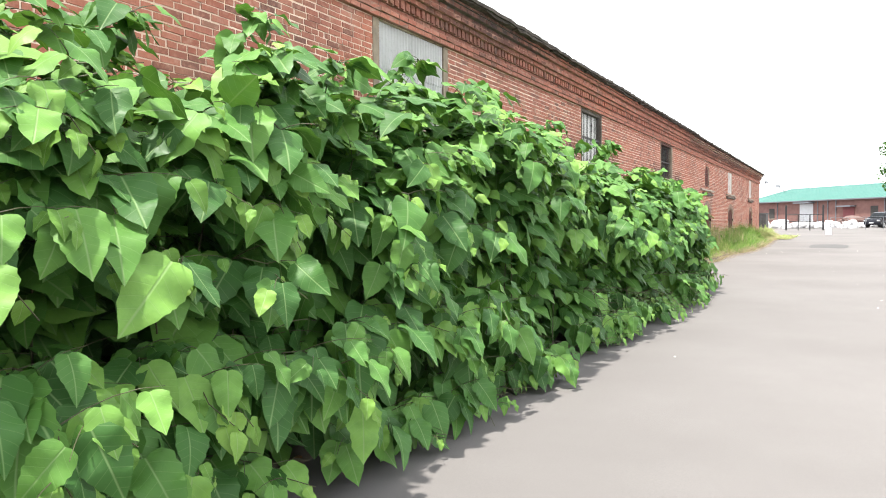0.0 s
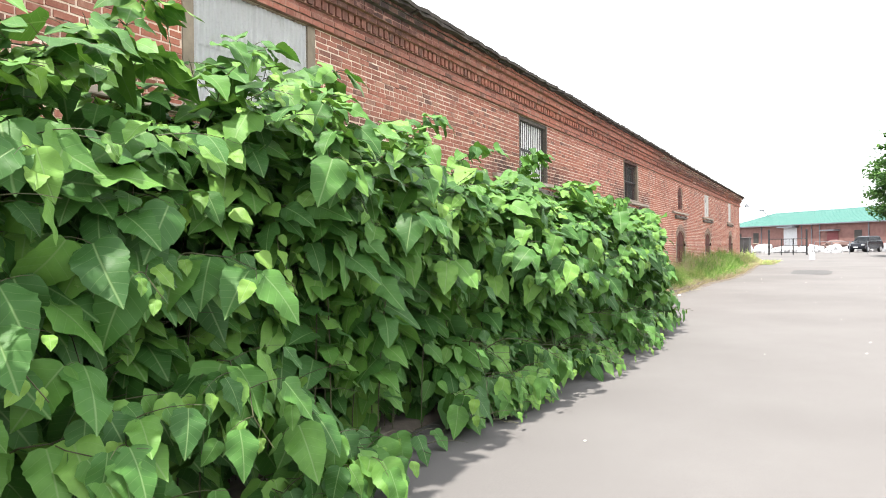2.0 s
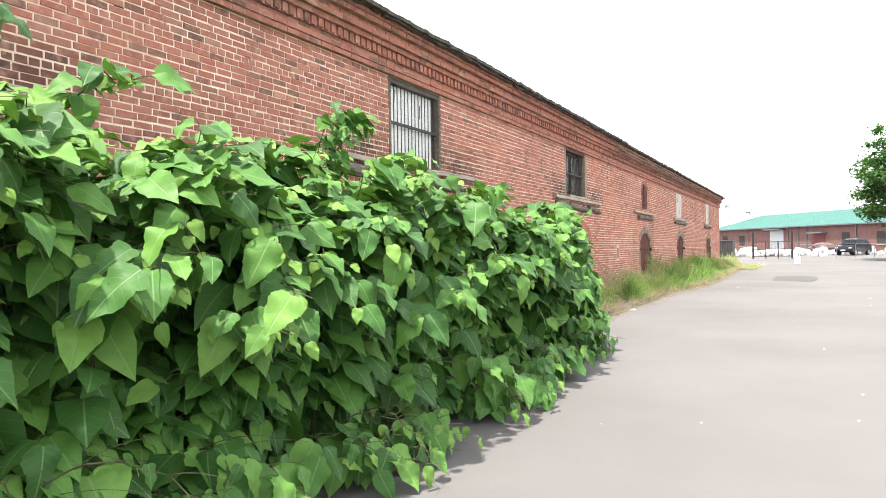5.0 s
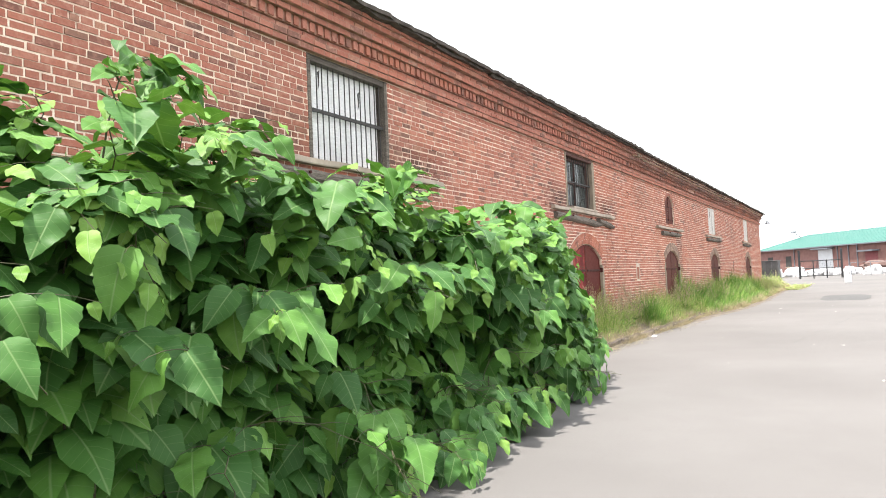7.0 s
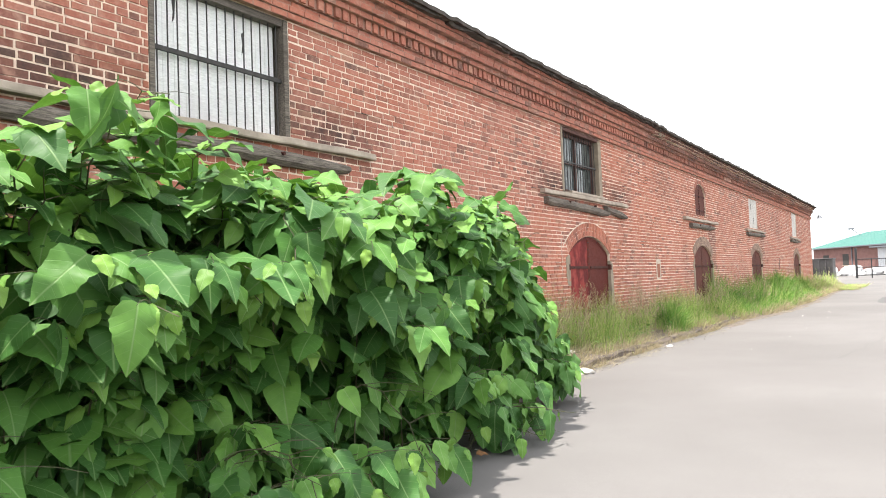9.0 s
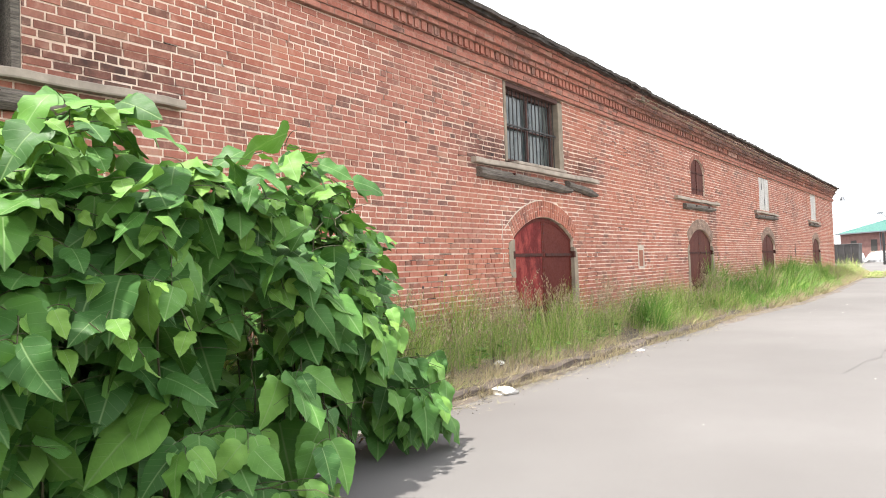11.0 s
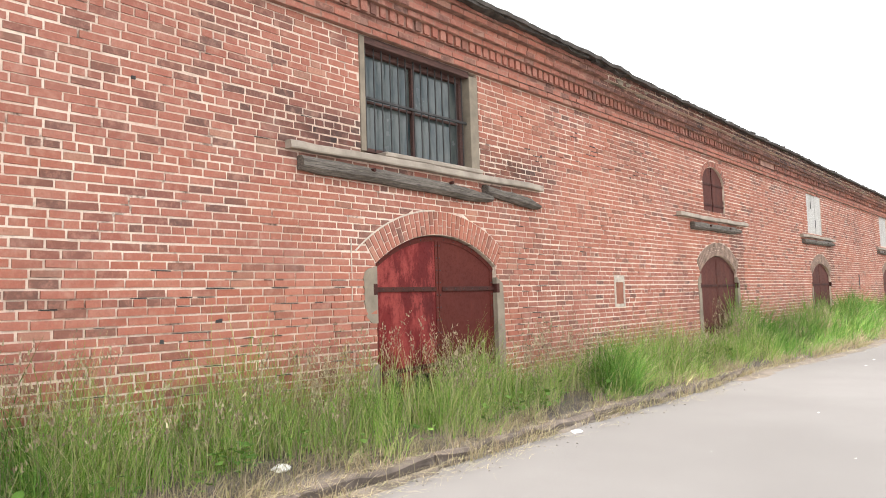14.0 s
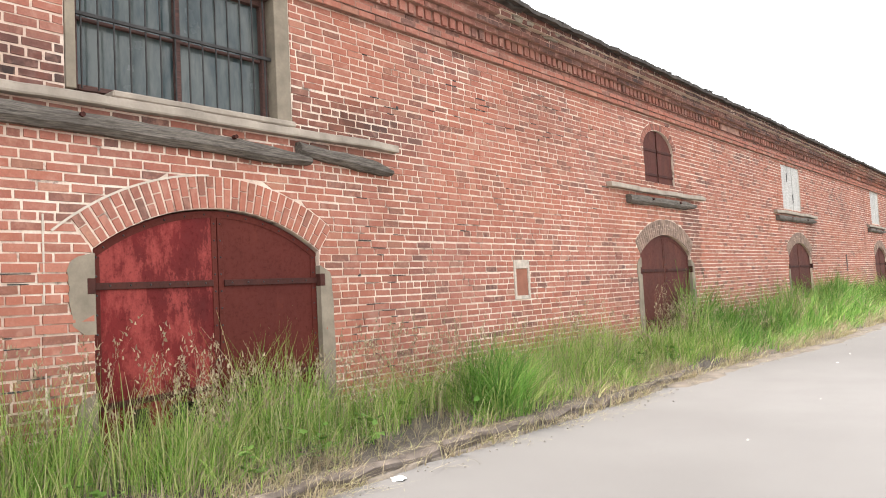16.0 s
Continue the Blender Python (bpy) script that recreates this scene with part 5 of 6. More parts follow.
# sprays that stand above the rest
def spray(place, h, lean, seed):
    rng = random.Random(seed)
    ob = empty("knotweed_spray", (place[0], place[1], 0.05))
    fol = Foliage()
    bm = bmesh.new()
    base = Vector((place[0], place[1], 0.05))
    pts = [base + Vector((lean[0] * s ** 2, lean[1] * s ** 1.6, h * (1 - (1 - s / 0.95) ** 2))) for s in [j / 12 for j in range(13)]]
    cane_tube(bm, pts, 0.011, 0.003)
    for j in range(7, 13):
        for k in range(3):
            sgn = (-1) ** (j + k)
            o = pts[j]
            dirn = Vector((rng.uniform(-0.2, 0.6), sgn * rng.uniform(0.3, 1.0), rng.uniform(-0.1, 0.4)))
            e = o + dirn * rng.uniform(0.05, 0.2)
            cane_tube(bm, [o, (o + e) / 2 + Vector((0, 0, 0.01)), e], 0.004, 0.002)
            ax = dirn + Vector((rng.gauss(0.2, 0.2), rng.gauss(0, 0.3), -0.5 + rng.gauss(0, 0.2)))
            fol.add(e, ax, Vector((0.5 + rng.gauss(0, 0.3), rng.gauss(0, 0.4), 0.7)), rng.uniform(0.14, 0.28), rng, False)
        for k in range(2):
            fol.add(pts[j], Vector((rng.gauss(0.3, 0.3), rng.gauss(0, 0.5), -0.4)), Vector((0.5, 0.2, 0.7)), rng.uniform(0.07, 0.12), rng, True)
    part("cane", bm, M_STEM, ob)
    for i in range(len(fol.mats)):
        if not fol.young[i]:
            lf = new("leaf", leaf_meshes[fol.kinds[i]])
            lf.parent, lf.matrix_parent_inverse = ob, placed(ob).inverted()
            lf.matrix_basis = fol.mats[i]
    fol.joined("young_leaves", [i for i in range(len(fol.mats)) if fol.young[i]], M_YOUNG, ob)
    tagged(ob, "single tall knotweed cane rising above the bush", "plant", "tall canes")


for i, (x, y, h, lx, ly) in enumerate(((-3.7, 5.6, 2.95, 0.4, 0.1), (-3.6, 6.3, 2.85, 0.4, 0.2), (-3.7, 8.6, 2.75, 0.5, 0.4), (-3.5, 9.2, 2.5, 0.5, 0.5), (-3.4, 4.3, 2.6, 0.4, -0.2),
                                       (-3.9, 12.6, 2.75, 0.4, 0.1), (-3.8, 12.2, 2.8, 0.3, 0.2), (-3.7, 3.5, 2.85, 0.4, 0.2), (-3.7, 7.4, 2.95, 0.3, 0.2), (-3.6, 18.2, 2.05, 0.3, 0.2), (-3.65, 18.6, 1.95, 0.3, 0.2), (-3.7, 18.9, 1.55, 0.3, 0.25), (-3.5, 18.4, 1.7, 0.3, 0.1), (-3.8, 2.6, 2.7, 0.3, 0.2))):
    spray((x, y), h, (lx, ly), 50 + i)

# withered leaves under the thicket
rng = random.Random(77)
fol = Foliage()
for i in range(45):
    y = rng.uniform(2, 19.5)
    x = thicket_edge(y) - rng.uniform(0.4, 1.0)
    fol.add(Vector((x, y, (verge_z(x, y) if x < kerb_x(y) else ground_z(x, y)) + rng.uniform(0.01, 0.06))), Vector((rng.gauss(0, 1), rng.gauss(0, 1), rng.gauss(0, 0.2))), Vector((rng.gauss(0, 0.3), rng.gauss(0, 0.3), 1)), rng.uniform(0.08, 0.2), rng)
holder = empty("withered_leaves", (-2.8, 10, 0.05))
fol.joined("fallen_leaves", range(len(fol.mats)), M_DRYLEAF, holder)
tagged(holder, "withered brown leaves lying under the bushes", "leaves", kind="stuff")

# ---- grass strip ----
def blades(name, spots, material, label, seg=3):
    """spots: rows of x, y, z, height, width, lean x, lean y."""
    s = np.asarray(spots)
    n = len(s)
    ang = np.random.RandomState(len(s)).uniform(0, math.tau, n)
    wx, wy = np.cos(ang), np.sin(ang)
    rows = []
    for k in range(seg + 1):
        f = k / seg
        cx = s[:, 0] + s[:, 5] * f ** 2
        cy = s[:, 1] + s[:, 6] * f ** 2
        cz = s[:, 2] + s[:, 3] * (f - 0.18 * f ** 3 * np.minimum(1, np.hypot(s[:, 5], s[:, 6]) / np.maximum(0.05, s[:, 3]) * 2))
        w = s[:, 4] * (1 - 0.9 * f ** 1.5) * 0.5
        rows.append(np.stack([cx - wx * w, cy - wy * w, cz], 1))
        rows.append(np.stack([cx + wx * w, cy + wy * w, cz], 1))
    v = np.stack(rows, 1).reshape(-1, 3)
    m = 2 * (seg + 1)
    fs = []
    base = np.arange(n) * m
    for k in range(seg):
        a = base + 2 * k
        fs.append(np.stack([a, a + 1, a + 3, a + 2], 1))
    f = np.concatenate(fs).tolist()
    ob = raw(name, v.tolist(), f, material)
    return tagged(ob, label, "grass", kind="stuff")


def grass_height(x, y):
    k = kerb_x(y)
    f = min(1.0, max(0.0, (k - x) / (k - WALL)))
    return (0.24 + 0.44 * min(1, f * 1.6)) * (1.15 if y < 26 else 1.05) * (0.80 + 0.85 * noise.noise((x * 1.3, y * 0.9, 2.0))) * (1 + 0.25 * math.exp(-((y - 42) / 9) ** 2))


rng = random.Random(12)
green, lush, straw = [], [], []
for i in range(90000):
    if i % 20 == 0:      # a new tuft
        cy = 18.2 + 47.0 * rng.random() ** 1.75
        k = kerb_x(cy) + (1.2 if cy > END + 1 else 0.0)
        cx = rng.uniform(WALL + 0.05, k - 0.12)
        tall = rng.uniform(0.55, 1.2)
        dry = rng.random() < 0.2 + 0.25 * noise.noise((cy * 0.8, cx, 12.0))
        spread = rng.uniform(0.03, 0.075) * (1 + max(0, cy - 30) / 25)
    ox, oy = rng.gauss(0, spread), rng.gauss(0, spread * 1.3)
    x, y = min(k - 0.06, max(WALL + 0.02, cx + ox)), cy + oy
    f = (k - x) / (k - WALL)
    cover = noise.noise((x * 1.1, y * 0.7, 9.0)) + f * 1.3 - 0.08 + (0.7 * noise.noise((x * 2.6, y * 2.2, 15.0)) if y < 32 else 0)
    if rng.random() > cover + (0.12 if y < 29 else 0.3):
        continue
    h = grass_height(x, y) * tall * rng.uniform(0.4, 1.15)
    far_w = 1 + max(0, y - 24) / 14
    w = rng.uniform(0.0035, 0.0105) * far_w
    lean = 0.24 * h
    spot = (x, y, verge_z(x, y) - 0.02, h, w, ox * 1.6 + rng.gauss(0.02, lean), oy * 1.6 + rng.gauss(0, lean))
    lushness = noise.noise((y * 0.35, x * 0.8, 4.0)) * 0.35 + rng.uniform(-0.2, 0.2) + (0.6 if 34 < y < 50 else 0.25 if y < 21 else 0)
    if (y > 50.5 and rng.random() < 0.45) or (dry and rng.random() < 0.75):
        straw.append((x, y, spot[2], h * 0.9, w, spot[5], spot[6]))
    elif lushness > 0.38:
        b = 1.35 if (y - 28.0) ** 2 < 1.2 else 1.1
        lush.append((x, y, spot[2], h * b, w * 1.25, spot[5] * 1.1, spot[6] * 1.1))
    else:
        green.append(spot)
for i in range(21000):
    y = 18.4 + 46.0 * rng.random() ** 1.4
    k = kerb_x(y)
    x = min(k + 0.06, k - rng.gauss(0.16, 0.18) + 0.06 * noise.noise((y * 1.3, 0, 0)))
    if noise.noise((y * 0.9, x * 2, 3)) < -0.12 and rng.random() < 0.8:
        continue
    if x < WALL + 0.1:
        continue
    h = rng.uniform(0.05, 0.26)
    straw.append((x, y, (verge_z(x, y) if x < k - 0.05 else ground_z(x, y)) - 0.01, h, rng.uniform(0.004, 0.009) * (1 + max(0, y - 24) / 16), rng.gauss(0.05, 0.12), rng.gauss(0, 0.13)))
for i in range(900):
    a, r = rng.uniform(0, math.tau), 0.34 * math.sqrt(rng.random())
    x, y, h = -4.40 + r * math.cos(a), 27.85 + r * 1.25 * math.sin(a), rng.uniform(0.35, 0.92) * (1 - 0.35 * (r / 0.34) ** 2)
    lush.append((x, y, verge_z(x, y), h, rng.uniform(0.007, 0.015), rng.gauss(0.10 * math.cos(a), 0.26), rng.gauss(0.12 * math.sin(a), 0.26)))
# flattened dead straw on the soil and over the kerb
for i in range(11000):
    y = 18.4 + 22.0 * rng.random() ** 1.2
    k = kerb_x(y)
    x = k - rng.gauss(0.02, 0.17)
    if noise.noise((y * 1.6, x * 2, 7)) < -0.1 or x < WALL + 0.2:
        continue
    z = verge_z(x, y) if x < k - 0.17 else (ground_z(x, y) + (0.115 if 19.9 < y < 31.6 and x < k else 0.03 if x < k + 0.1 else 0.0))
    straw.append((x, y, z + rng.uniform(0.002, 0.025), rng.uniform(0.004, 0.03), rng.uniform(0.003, 0.007), rng.gauss(0, 0.11), rng.gauss(0, 0.15)))
blades("meadow_grass", green, M_GRASS, "tall uncut yellow-green grass along the wall")
blades("lush_grass", lush, M_LUSH, "thick dark green grass tufts along the wall")
blades("dry_grass", straw, M_STRAW, "short dry straw along the kerb", 2)
# flowering stems with loose seed heads
stems, seeds = [], []
for i in range(1500):
    y = 18.6 + 20.0 * rng.random() ** 1.3 if i < 1250 else rng.gauss(24.7, 1.2)
    k = kerb_x(y)
    x = rng.uniform(WALL + 0.08, k - 0.3)
    if noise.noise((y * 0.8, x * 1.5, 31.0)) < -0.05:
        continue
    z0 = verge_z(x, y)
    h = rng.uniform(0.45, 1.0) * (0.78 + 0.35 * (k - x) / (k - WALL))
    lx, ly = rng.gauss(0.04, 0.09), rng.gauss(0, 0.12)
    stems.append((x, y, z0, h, 0.004, lx, ly))
    for q in range(rng.randint(7, 13)):
        f = 0.80 + 0.2 * q / 12
        p = (x + lx * f * f + rng.gauss(0, 0.014), y + ly * f * f + rng.gauss(0, 0.018), z0 + h * (f - 0.03) + rng.gauss(0, 0.008))
        seeds.append((*p, rng.uniform(0.018, 0.045), rng.uniform(0.008, 0.017), rng.gauss(0, 0.014), rng.gauss(0, 0.014)))
blades("grass_stems", stems, M_STRAW, "thin pale flowering grass stems")
blades("seed_heads", seeds, M_SEED, "loose brownish grass seed heads", 2)
# broad-leaved weeds at the foot of the wall
fol = Foliage()
for i in range(75):
    y = rng.uniform(19.0, 33)
    x = kerb_x(y) - rng.uniform(0.15, 0.9)
    c = Vector((x, y, verge_z(x, y)))
    for j in range(rng.randint(5, 11)):
        a = rng.uniform(0, 6.3)
        d = Vector((math.cos(a), math.sin(a), rng.uniform(0.1, 0.9)))
        fol.add(c + d * 0.05 + Vector((0, 0, rng.uniform(0, 0.22))), d, Vector((-d.x * 0.4, -d.y * 0.4, 1)), rng.uniform(0.05, 0.10), rng, True)
weeds = empty("weeds", (-4.3, 24, 0.2))
fol.joined("weed_leaves", range(len(fol.mats)), M_YOUNG, weeds)
tagged(weeds, "small broad-leaved weeds between grass and kerb", "weeds", kind="stuff")

# ---- kerb, litter and pebbles ----
# soil washed over the kerb on to the lane
sv, sf = [], []
ys = [17.0 + 0.12 * i for i in range(int(45 / 0.12))]
for y in ys:
    k = kerb_x(y)
    out = 0.10 + 0.22 * max(-0.35, noise.noise((y * 0.8, 4.0, 0.0))) + 0.10 * noise.noise((y * 3.7, 1.0, 0.0)) + (0.22 if y > 31 else 0) - (0.06 if 22.5 < y < 31 else 0)
    for f, lift in ((-0.02, 0.03), (0.35, 0.026), (0.7, 0.018), (1.0, -0.012)):
        x = k + out * f
        sv.append((x, y, ground_z(x, y) + lift + 0.008 * noise.noise((x * 9, y * 9, 2))))
for i in range(len(ys) - 1):
    for j in range(3):
        q = i * 4 + j
        sf.append((q, q + 1, q + 5, q + 4))
spill = raw("ground_soil", sv, sf, M_DIRT)
spill.data.shade_smooth()
tagged(spill, "brown soil washed over the kerb edge", "ground", kind="structure")
kerb = empty("kerb", (-3.9, 26, 0.0))
rng = random.Random(9)
y = 19.9
while y < 31.6:
    ln = rng.uniform(1.1, 1.7)
    bm = bmesh.new()
    box(bm, -0.09, 0.09, 0, ln - 0.02, -0.12, 0.115 + rng.uniform(-0.012, 0.012), 0.028)
    bmesh.ops.subdivide_edges(bm, edges=list(bm.edges), cuts=5, use_grid_fill=True)
    for v in bm.verts:
        q = noise.noise((v.co.x * 9, (v.co.y + y) * 5, v.co.z * 9))
        worn = noise.noise(((v.co.y + y) * 1.7, 2.0, 5.0))
        v.co += Vector((q * 0.045 - (0.03 if v.co.x > 0 else 0) * worn, 0, 0.04 * noise.noise(((v.co.y + y) * 4, v.co.x * 6, 3)) - 0.05 * max(0, worn)))
    ob = part("kerb_stone", bm, M_CURB)
    ang = math.degrees(math.atan2(kerb_x(y) - kerb_x(y + ln), ln))
    ob.matrix_basis = pose(kerb_x(y) - 0.08 + rng.uniform(-0.012, 0.012), y, ground_z(-4, y), 0, rng.uniform(-3, 3), ang)
    attach(ob, kerb)
    y += ln
tagged(kerb, "low worn brownish kerb of long stones", "kerb", kind="structure")

rng = random.Random(41)
for i, (x, y, r, s) in enumerate(((-3.80, 21.72, 0.13, 0.4), (-4.32, 22.5, 0.07, 0.45), (-3.92, 19.55, 0.09, 0.5), (-3.80, 25.85, 0.06, 0.3), (-3.85, 20.6, 0.04, 0.5))):
    ob = lump("crumpled_paper", r, s, 10.0 + i, M_PAPER, 0.5, 2)
    ob.location = (x, y, (verge_z(x, y) if x < kerb_x(y) - 0.08 else ground_z(x, y)) + r * s * 0.5)
    ob.rotation_euler = (0, 0, i)
    tagged(ob, "crumpled white paper litter beside the kerb", "litter", "scraps of litter")
vs, fs = [], []
for x0, y0, dx, dy, n in ((1.3, 14.0, 0.10, 0.35, 26), (2.0, 12.5, 0.3, 0.12, 12), (-0.9, 24.5, 0.05, 0.4, 20), (1.6, 24.0, 0.3, 0.2, 14), (0.6, 34.0, 0.2, 0.3, 20)):
    for i in range(n):
        x = x0 + dx * i + 0.12 * noise.noise((i * 0.6, x0, 1.0))
        y = y0 + dy * i + 0.12 * noise.noise((i * 0.6, y0, 5.0))
        w = 0.004 + 0.003 * noise.noise((i * 1.1, x0, y0))
        k = len(vs)
        vs += [(x - w, y + w, ground_z(x, y) + 0.003), (x + w, y - w, ground_z(x, y) + 0.003)]
        if i:
            fs.append((k - 2, k - 1, k + 1, k))
tagged(raw("crack", vs, fs, M_PATCH), "thin dark cracks in the asphalt", "crack", kind="stuff")
vs, fs = [], []
for i in range(46):
    x, y, r = rng.uniform(-3.0, 3.2), rng.uniform(6, 40), rng.uniform(0.008, 0.028)
    k = len(vs)
    for q in range(6):
        t = q * math.tau / 6
        s = r * rng.uniform(0.5, 1.2)
        vs.append((x + s * math.cos(t), y + s * math.sin(t), ground_z(x, y) + 0.005 + rng.uniform(0, 0.006)))
    fs.append(tuple(range(k, k + 6)))
tagged(raw("paper_scraps", vs, fs, M_PAPER), "tiny pale scraps scattered on the asphalt", "litter", kind="stuff")
vs, fs = [], []
for i in range(420):
    y = 17.5 + 26 * rng.random() ** 1.5
    x = kerb_x(y) + abs(rng.gauss(0, 0.22)) + 0.02
    r = rng.uniform(0.004, 0.016)
    c = Vector((x, y, ground_z(x, y) + r * 0.4))
    k = len(vs)
    for d in ((1, 0, 0), (0, 1, 0), (-1, 0, 0), (0, -1, 0), (0, 0, 0.8), (0, 0, -0.8)):
        vs.append(c + Vector(d) * r * rng.uniform(0.7, 1.3))
    for a, b in ((0, 1), (1, 2), (2, 3), (3, 0)):
        fs += [(k + a, k + b, k + 4), (k + b, k + a, k + 5)]
tagged(raw("pebbles", vs, fs, M_PEBBLE), "loose grit and small stones along the kerb", "grit", kind="stuff")

# ---- bricks of the warehouse front, last ----
ARCH_PIECES = []
rng = random.Random(3)


class Pieces:
    def __init__(self):
        self.v, self.f, self.s = [], [], []

    def brick(self, y0, y1, z0, z1, x0, x1, soot, t0=None, t1=None):
        k = len(self.v)
        j = rng.uniform(0.0005, 0.0055)
        e = [rng.uniform(-0.0028, 0.0028) for _ in range(4)]
        t0, t1 = y0 if t0 is None else min(t0, t1), y1 if t1 is None else max(t0, t1)
        y1 = max(y0, y1)
        self.v += [(x0, y0, z0), (x0, y1, z0), (x0, t1, z1), (x0, t0, z1), (x1, y0 + j, z0 + j * 0.5 + e[0]), (x1 - e[1], y1 - j, z0 + e[1]), (x1, t1 - j, z1 - j * 0.5 + e[2]), (x1 - e[3], t0 + j, z1 + e[3])]
        self.f += [(k + 4, k + 5, k + 6, k + 7), (k, k + 4, k + 7, k + 3), (k + 1, k + 2, k + 6, k + 5), (k + 3, k + 7, k + 6, k + 2), (k, k + 1, k + 5, k + 4)]
        self.s += [soot] * 8


def slanted(z0, z1):
    """What the openings take out of one course: each at its foot and at its top."""
    lo, hi = holes(z0), holes(z1)
    out = []
    for c0, d0 in lo:
        m = (c0 + d0) / 2
        other = [h for h in hi if h[0] < m < h[1]]
        if other:
            out.append((c0, d0, *(other[0] if other else (m, m))))
    for c1, d1 in hi:
        m = (c1 + d1) / 2
        if not any(h[0] < m < h[1] for h in lo):
            out.append((c1, d1, c1, d1))
    return out


def clipped(a, b, cut):
    """The parts of a..b outside the cuts, as ends at the foot and at the top."""
    out = [(a, b, a, b)]
    for c0, d0, c1, d1 in cut:
        nxt = []
        for p, q, pt, qt in out:
            if max(d0, d1) <= p or min(c0, c1) >= q:
                nxt.append((p, q, pt, qt))
                continue
            if (c0 + c1) / 2 - p > 0.02:
                nxt.append((p, min(q, c0 - 0.004), pt, min(qt, c1 - 0.004)))
            if q - (d0 + d1) / 2 > 0.02:
                nxt.append((max(p, d0 + 0.004), q, max(pt, d1 + 0.004), qt))
        out = [k for k in nxt if k[1] - k[0] > 0.008 or k[3] - k[2] > 0.008]
    return out


main = Pieces()
SINGLE_Y, SINGLE_Z = (21.2, 23.8), (1.0, 2.5)
unit = None
row = 0
z = 0.0
while z < CROWN - 0.03:
    z1 = z + COURSE - JOINT
    zm = (z + z1) / 2
    head = row % 8 == 5
    step = 0.112 if head else 0.218
    y = -11.9 + (0.109 if row % 2 else 0.0) + rng.uniform(-0.02, 0.02)
    cut = slanted(z + 0.002, z1 - 0.002)
    wob = rng.uniform(-0.003, 0.003)
    while y < END - 0.005:
        w = step + rng.uniform(-0.014, 0.014)
        ye = min(y + w - JOINT, END)
        for p, q, pt, qt in clipped(y, ye, cut):
            out = rng.uniform(-0.0015, 0.0045)
            # weathered stretch beside the red door, where the joints have washed out
            worn = min(1.0, max(0.0, 2.1 - z) * 1.6) * min(1.0, max(0.0, 4.6 - abs(p - 23.0)) * 0.6) * max(0.0, 0.45 + 1.2 * noise.noise((p * 0.9, z * 1.6, 17.0)))
            out += rng.uniform(0.004, 0.014) * min(1.0, worn)
            if SINGLE_Y[0] < p and q < SINGLE_Y[1] and SINGLE_Z[0] < z < SINGLE_Z[1]:
                if unit is None:
                    unit = bpy.data.meshes.new("brick")
                    U = Pieces()
                    U.v = [(x, y, z) for x in (-1, 0) for y, z in ((0.0, 0.0), (1.0, 0.03), (0.985, 1.0), (0.01, 0.96))]
                    U.f = [(4, 5, 6, 7), (0, 4, 7, 3), (1, 2, 6, 5), (3, 7, 6, 2), (0, 1, 5, 4)]
                    unit.from_pydata(U.v, [], U.f)
                    unit.materials.append(M_BRICK)
                    winv = placed(wall_front).inverted()
                ob = new("brick", unit)
                ob.parent, ob.matrix_parent_inverse = wall_front, winv
                ob.matrix_basis = Matrix.Translation((WALL + out, p, z + wob)) @ Matrix.Diagonal((0.03, q - p, z1 - z, 1))
            else:
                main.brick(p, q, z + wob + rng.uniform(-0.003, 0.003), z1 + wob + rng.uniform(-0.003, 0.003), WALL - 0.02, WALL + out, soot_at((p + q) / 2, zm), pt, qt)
        y += w
    z += COURSE
    row += 1
# corbelled eaves, course by course
BANDS = [(4.082, 0.060), (4.150, 0.075), (4.218, 0.030), (4.402, 0.125), (4.470, 0.175), (4.538, 0.155), (4.606, 0.225), (4.674, 0.250)]
bmc, bmd, bmf = bmesh.new(), bmesh.new(), bmesh.new()
for i, (z, d) in enumerate(BANDS):
    zt = z + COURSE
    if z < 4.5:
        box(bmc, WALL - 0.02, WALL + d - 0.004, -12, END - 0.01 + d, z, zt - 0.001)
    else:
        for y0, y1, store in ((-12, 7.4, bmc), (7.4, 13.2, bmd), (13.2, 28.9, bmc), (28.9, END - 0.01 + d, bmf)):
            box(store, WALL - 0.02, WALL + d - 0.005, y0, y1, z, zt - 0.001)
    y = -11.9 + (0.1 if i % 2 else 0)
    while y < END + d:
        w = 0.216 + rng.uniform(-0.012, 0.012)
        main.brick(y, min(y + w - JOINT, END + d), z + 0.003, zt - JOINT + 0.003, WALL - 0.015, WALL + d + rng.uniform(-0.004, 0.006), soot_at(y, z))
        y += w
box(bmc, WALL - 0.02, WALL + 0.062, -12, END, 4.286, 4.402)
y = -11.9
while y < END:
    lost = noise.noise((y * 0.5, 3.0, 9.0)) < -0.42
    if not lost:
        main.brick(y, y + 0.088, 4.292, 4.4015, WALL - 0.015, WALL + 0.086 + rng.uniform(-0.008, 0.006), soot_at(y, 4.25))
    y += 0.133
part("cornice_frieze", bmf, M_MORTAR, wall_front)
part("cornice_core", bmc, M_REDMORTAR, wall_front)
part("cornice_grime", bmd, M_SOOTY, wall_front)
for i in range(14):
    cem = lump("cement_lump", rng.uniform(0.07, 0.15), 0.6, 5.0 + i, M_PLASTER, 0.6, 2)
    zc = rng.uniform(4.50, 4.70)
    cem.matrix_basis = pose(WALL + 0.06 + (zc - 4.45) * 0.55, 29.2 + 1.3 * rng.random(), zc) @ Matrix.Diagonal((0.45, 1.5, 0.9, 1))
    attach(cem, wall_front)
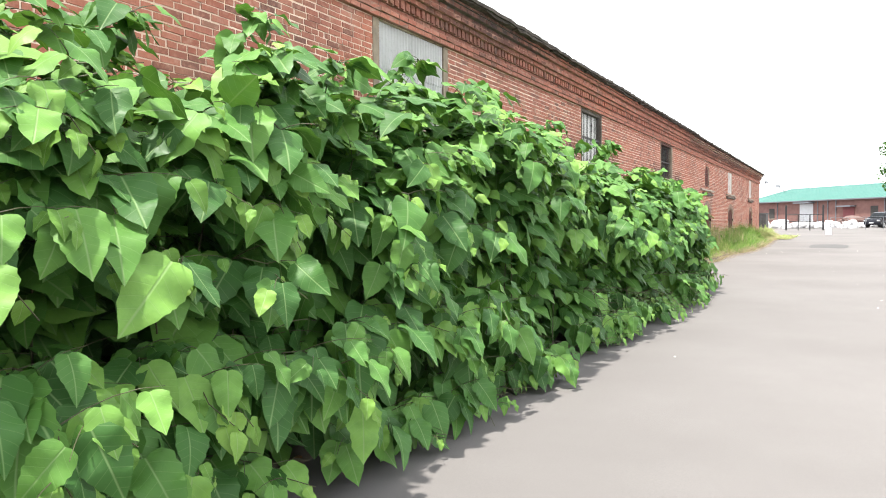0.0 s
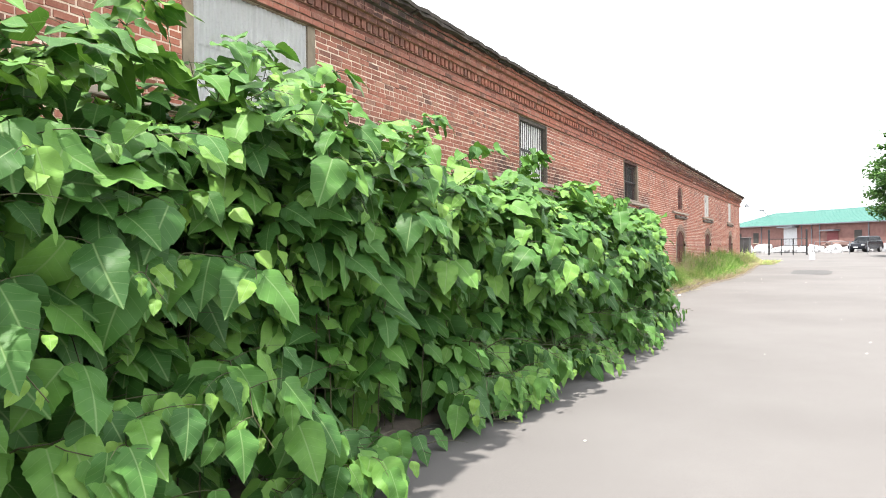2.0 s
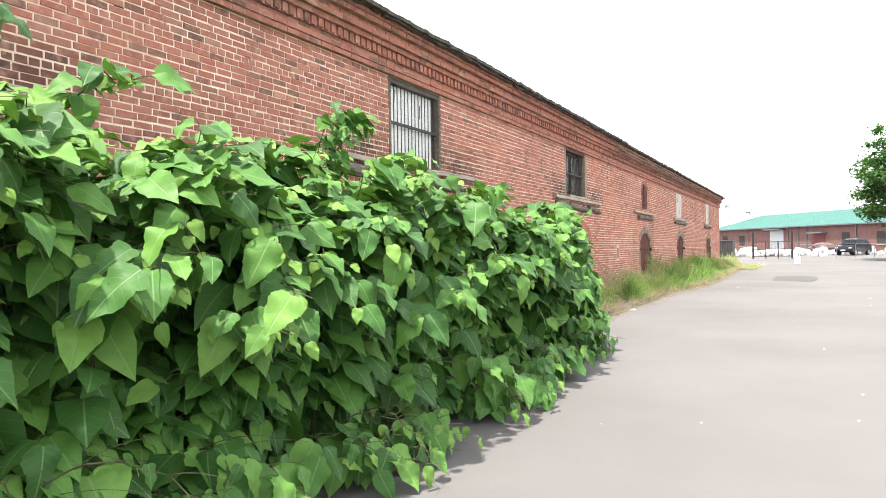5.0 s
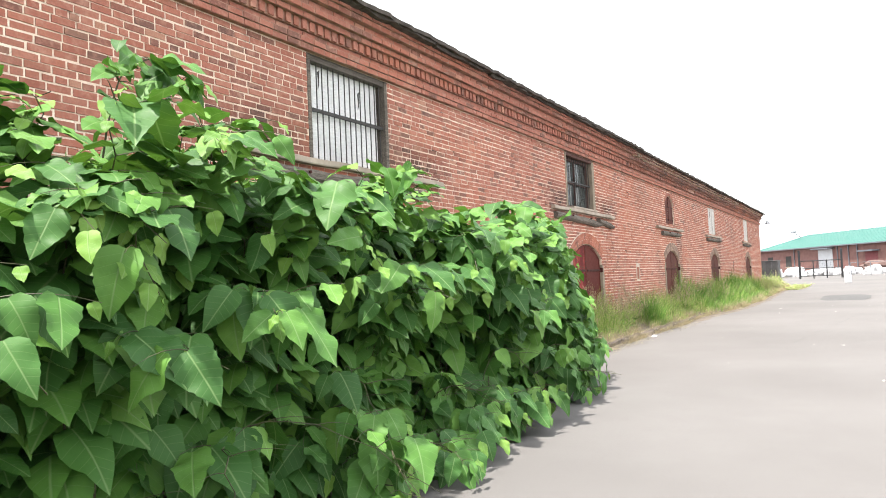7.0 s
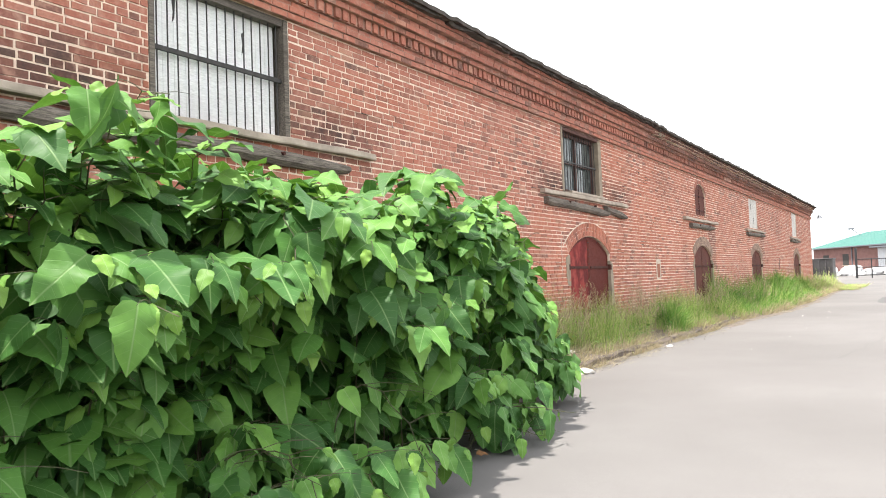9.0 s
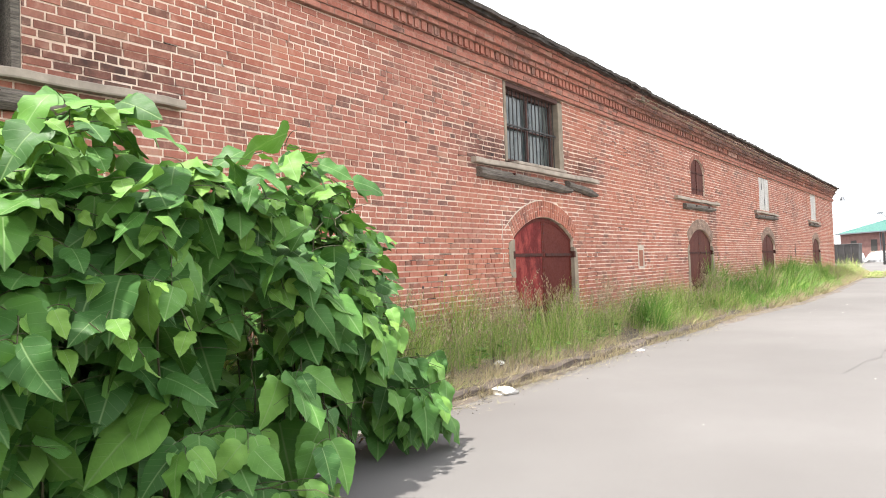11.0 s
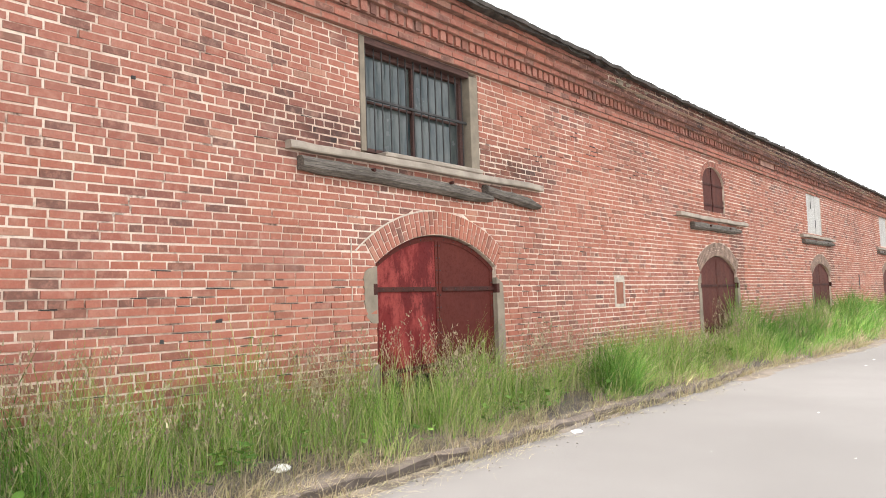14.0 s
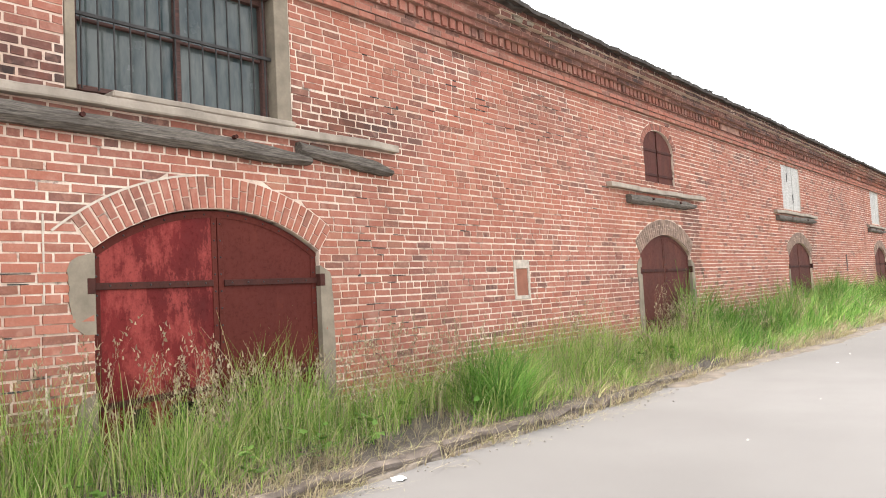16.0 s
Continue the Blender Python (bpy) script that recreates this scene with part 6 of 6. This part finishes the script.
# door arches, brick on edge, and the small arch over the shutter
arch, tan_arch = Pieces(), Pieces()


def voussoirs(store, c, zc, r0, r1, t, n, soot=0.0):
    for i in range(n):
        a0, a1 = -t + 2 * t * i / n + 0.0095 / r0, -t + 2 * t * (i + 1) / n - 0.0095 / r0
        splits = [(r0, r0 + (r1 - r0) * 0.36), (r0 + (r1 - r0) * 0.40, r1)] if i % 2 else [(r0, r0 + (r1 - r0) * 0.62), (r0 + (r1 - r0) * 0.66, r1)]
        for p, q in splits:
            k = len(store.v)
            x1 = WALL + rng.uniform(0.005, 0.008)
            ring = [(c + r * math.sin(a), zc + r * math.cos(a)) for r, a in ((p, a0), (p, a1), (q, a1), (q, a0))]
            store.v += [(WALL - 0.02, y, z) for y, z in ring] + [(x1, y, z) for y, z in ring]
            store.f += [(k + 4, k + 5, k + 6, k + 7), (k, k + 4, k + 7, k + 3), (k + 1, k + 2, k + 6, k + 5), (k + 3, k + 7, k + 6, k + 2), (k, k + 1, k + 5, k + 4)]
            store.s += [soot] * 8


for i, c in enumerate(DOORS):
    voussoirs(tan_arch if i else arch, c, DOOR_ZC, DOOR_R + 0.006, DOOR_R + RING - 0.012, DOOR_T, 31, 0.0 if i == 0 else 0.18)
cc, a, z0, zs, zt = W4
for i in range(24):
    t0, t1 = math.pi * i / 24 + 0.01, math.pi * (i + 1) / 24 - 0.01
    k = len(arch.v)
    ring = [(cc + (a + e) * math.cos(t), zs + (zt - zs + e) * math.sin(t)) for e, t in ((0.006, t0), (0.006, t1), (0.112, t1), (0.112, t0))]
    arch.v += [(WALL - 0.02, y, z) for y, z in ring] + [(WALL + 0.004, y, z) for y, z in ring]
    arch.f += [(k + 4, k + 5, k + 6, k + 7), (k, k + 4, k + 7, k + 3), (k + 1, k + 2, k + 6, k + 5), (k + 3, k + 7, k + 6, k + 2), (k, k + 1, k + 5, k + 4)]
    arch.s += [0.15] * 8
M_TANBRICK = plain("tan_brick", (0.31, 0.215, 0.165), 0.92, vary=0.45, scale=6, bump=0.5)
for name, st, mat in (("brickwork", main, M_BRICK), ("arch_bricks", arch, M_BRICK), ("tan_arch_bricks", tan_arch, M_TANBRICK)):
    ob = raw(name, st.v, st.f, mat, wall_front, soot=st.s)
    tagged(ob, kind="stuff")
# worn bed joints and chipped bricks: dark strips stand in for shade in the recesses
joint_shade = Pieces()
for i in range(170):
    k = rng.random()
    if k < 0.3:
        y, z = rng.gauss(22.6, 0.9), rng.uniform(0.7, 1.7)
    elif k < 0.5:
        y, z = rng.gauss(29.0, 1.2), rng.uniform(3.2, 4.0)
    elif k < 0.7:
        y, z = rng.gauss(27.0, 0.5), rng.uniform(0.7, 2.3)
    else:
        y, z = rng.uniform(5, 50), rng.uniform(1.0, 4.0)
    r0 = round(z / COURSE)
    z0 = r0 * COURSE - JOINT + 0.001
    ln, ht = rng.uniform(0.04, 0.2), rng.uniform(0.005, 0.010)
    if rng.random() < 0.05:
        ln, ht = rng.uniform(0.02, 0.04), rng.uniform(0.02, 0.035)
    if any(p - 0.3 < y < q + 0.3 for p, q in holes(z0) + holes(z0 + 0.05)):
        continue
    joint_shade.brick(y, y + ln, z0, z0 + ht, WALL - 0.02, WALL + 0.0055, 0.0)
tagged(raw("joint_shade_strips", joint_shade.v, joint_shade.f, M_DARK, wall_front), kind="stuff")
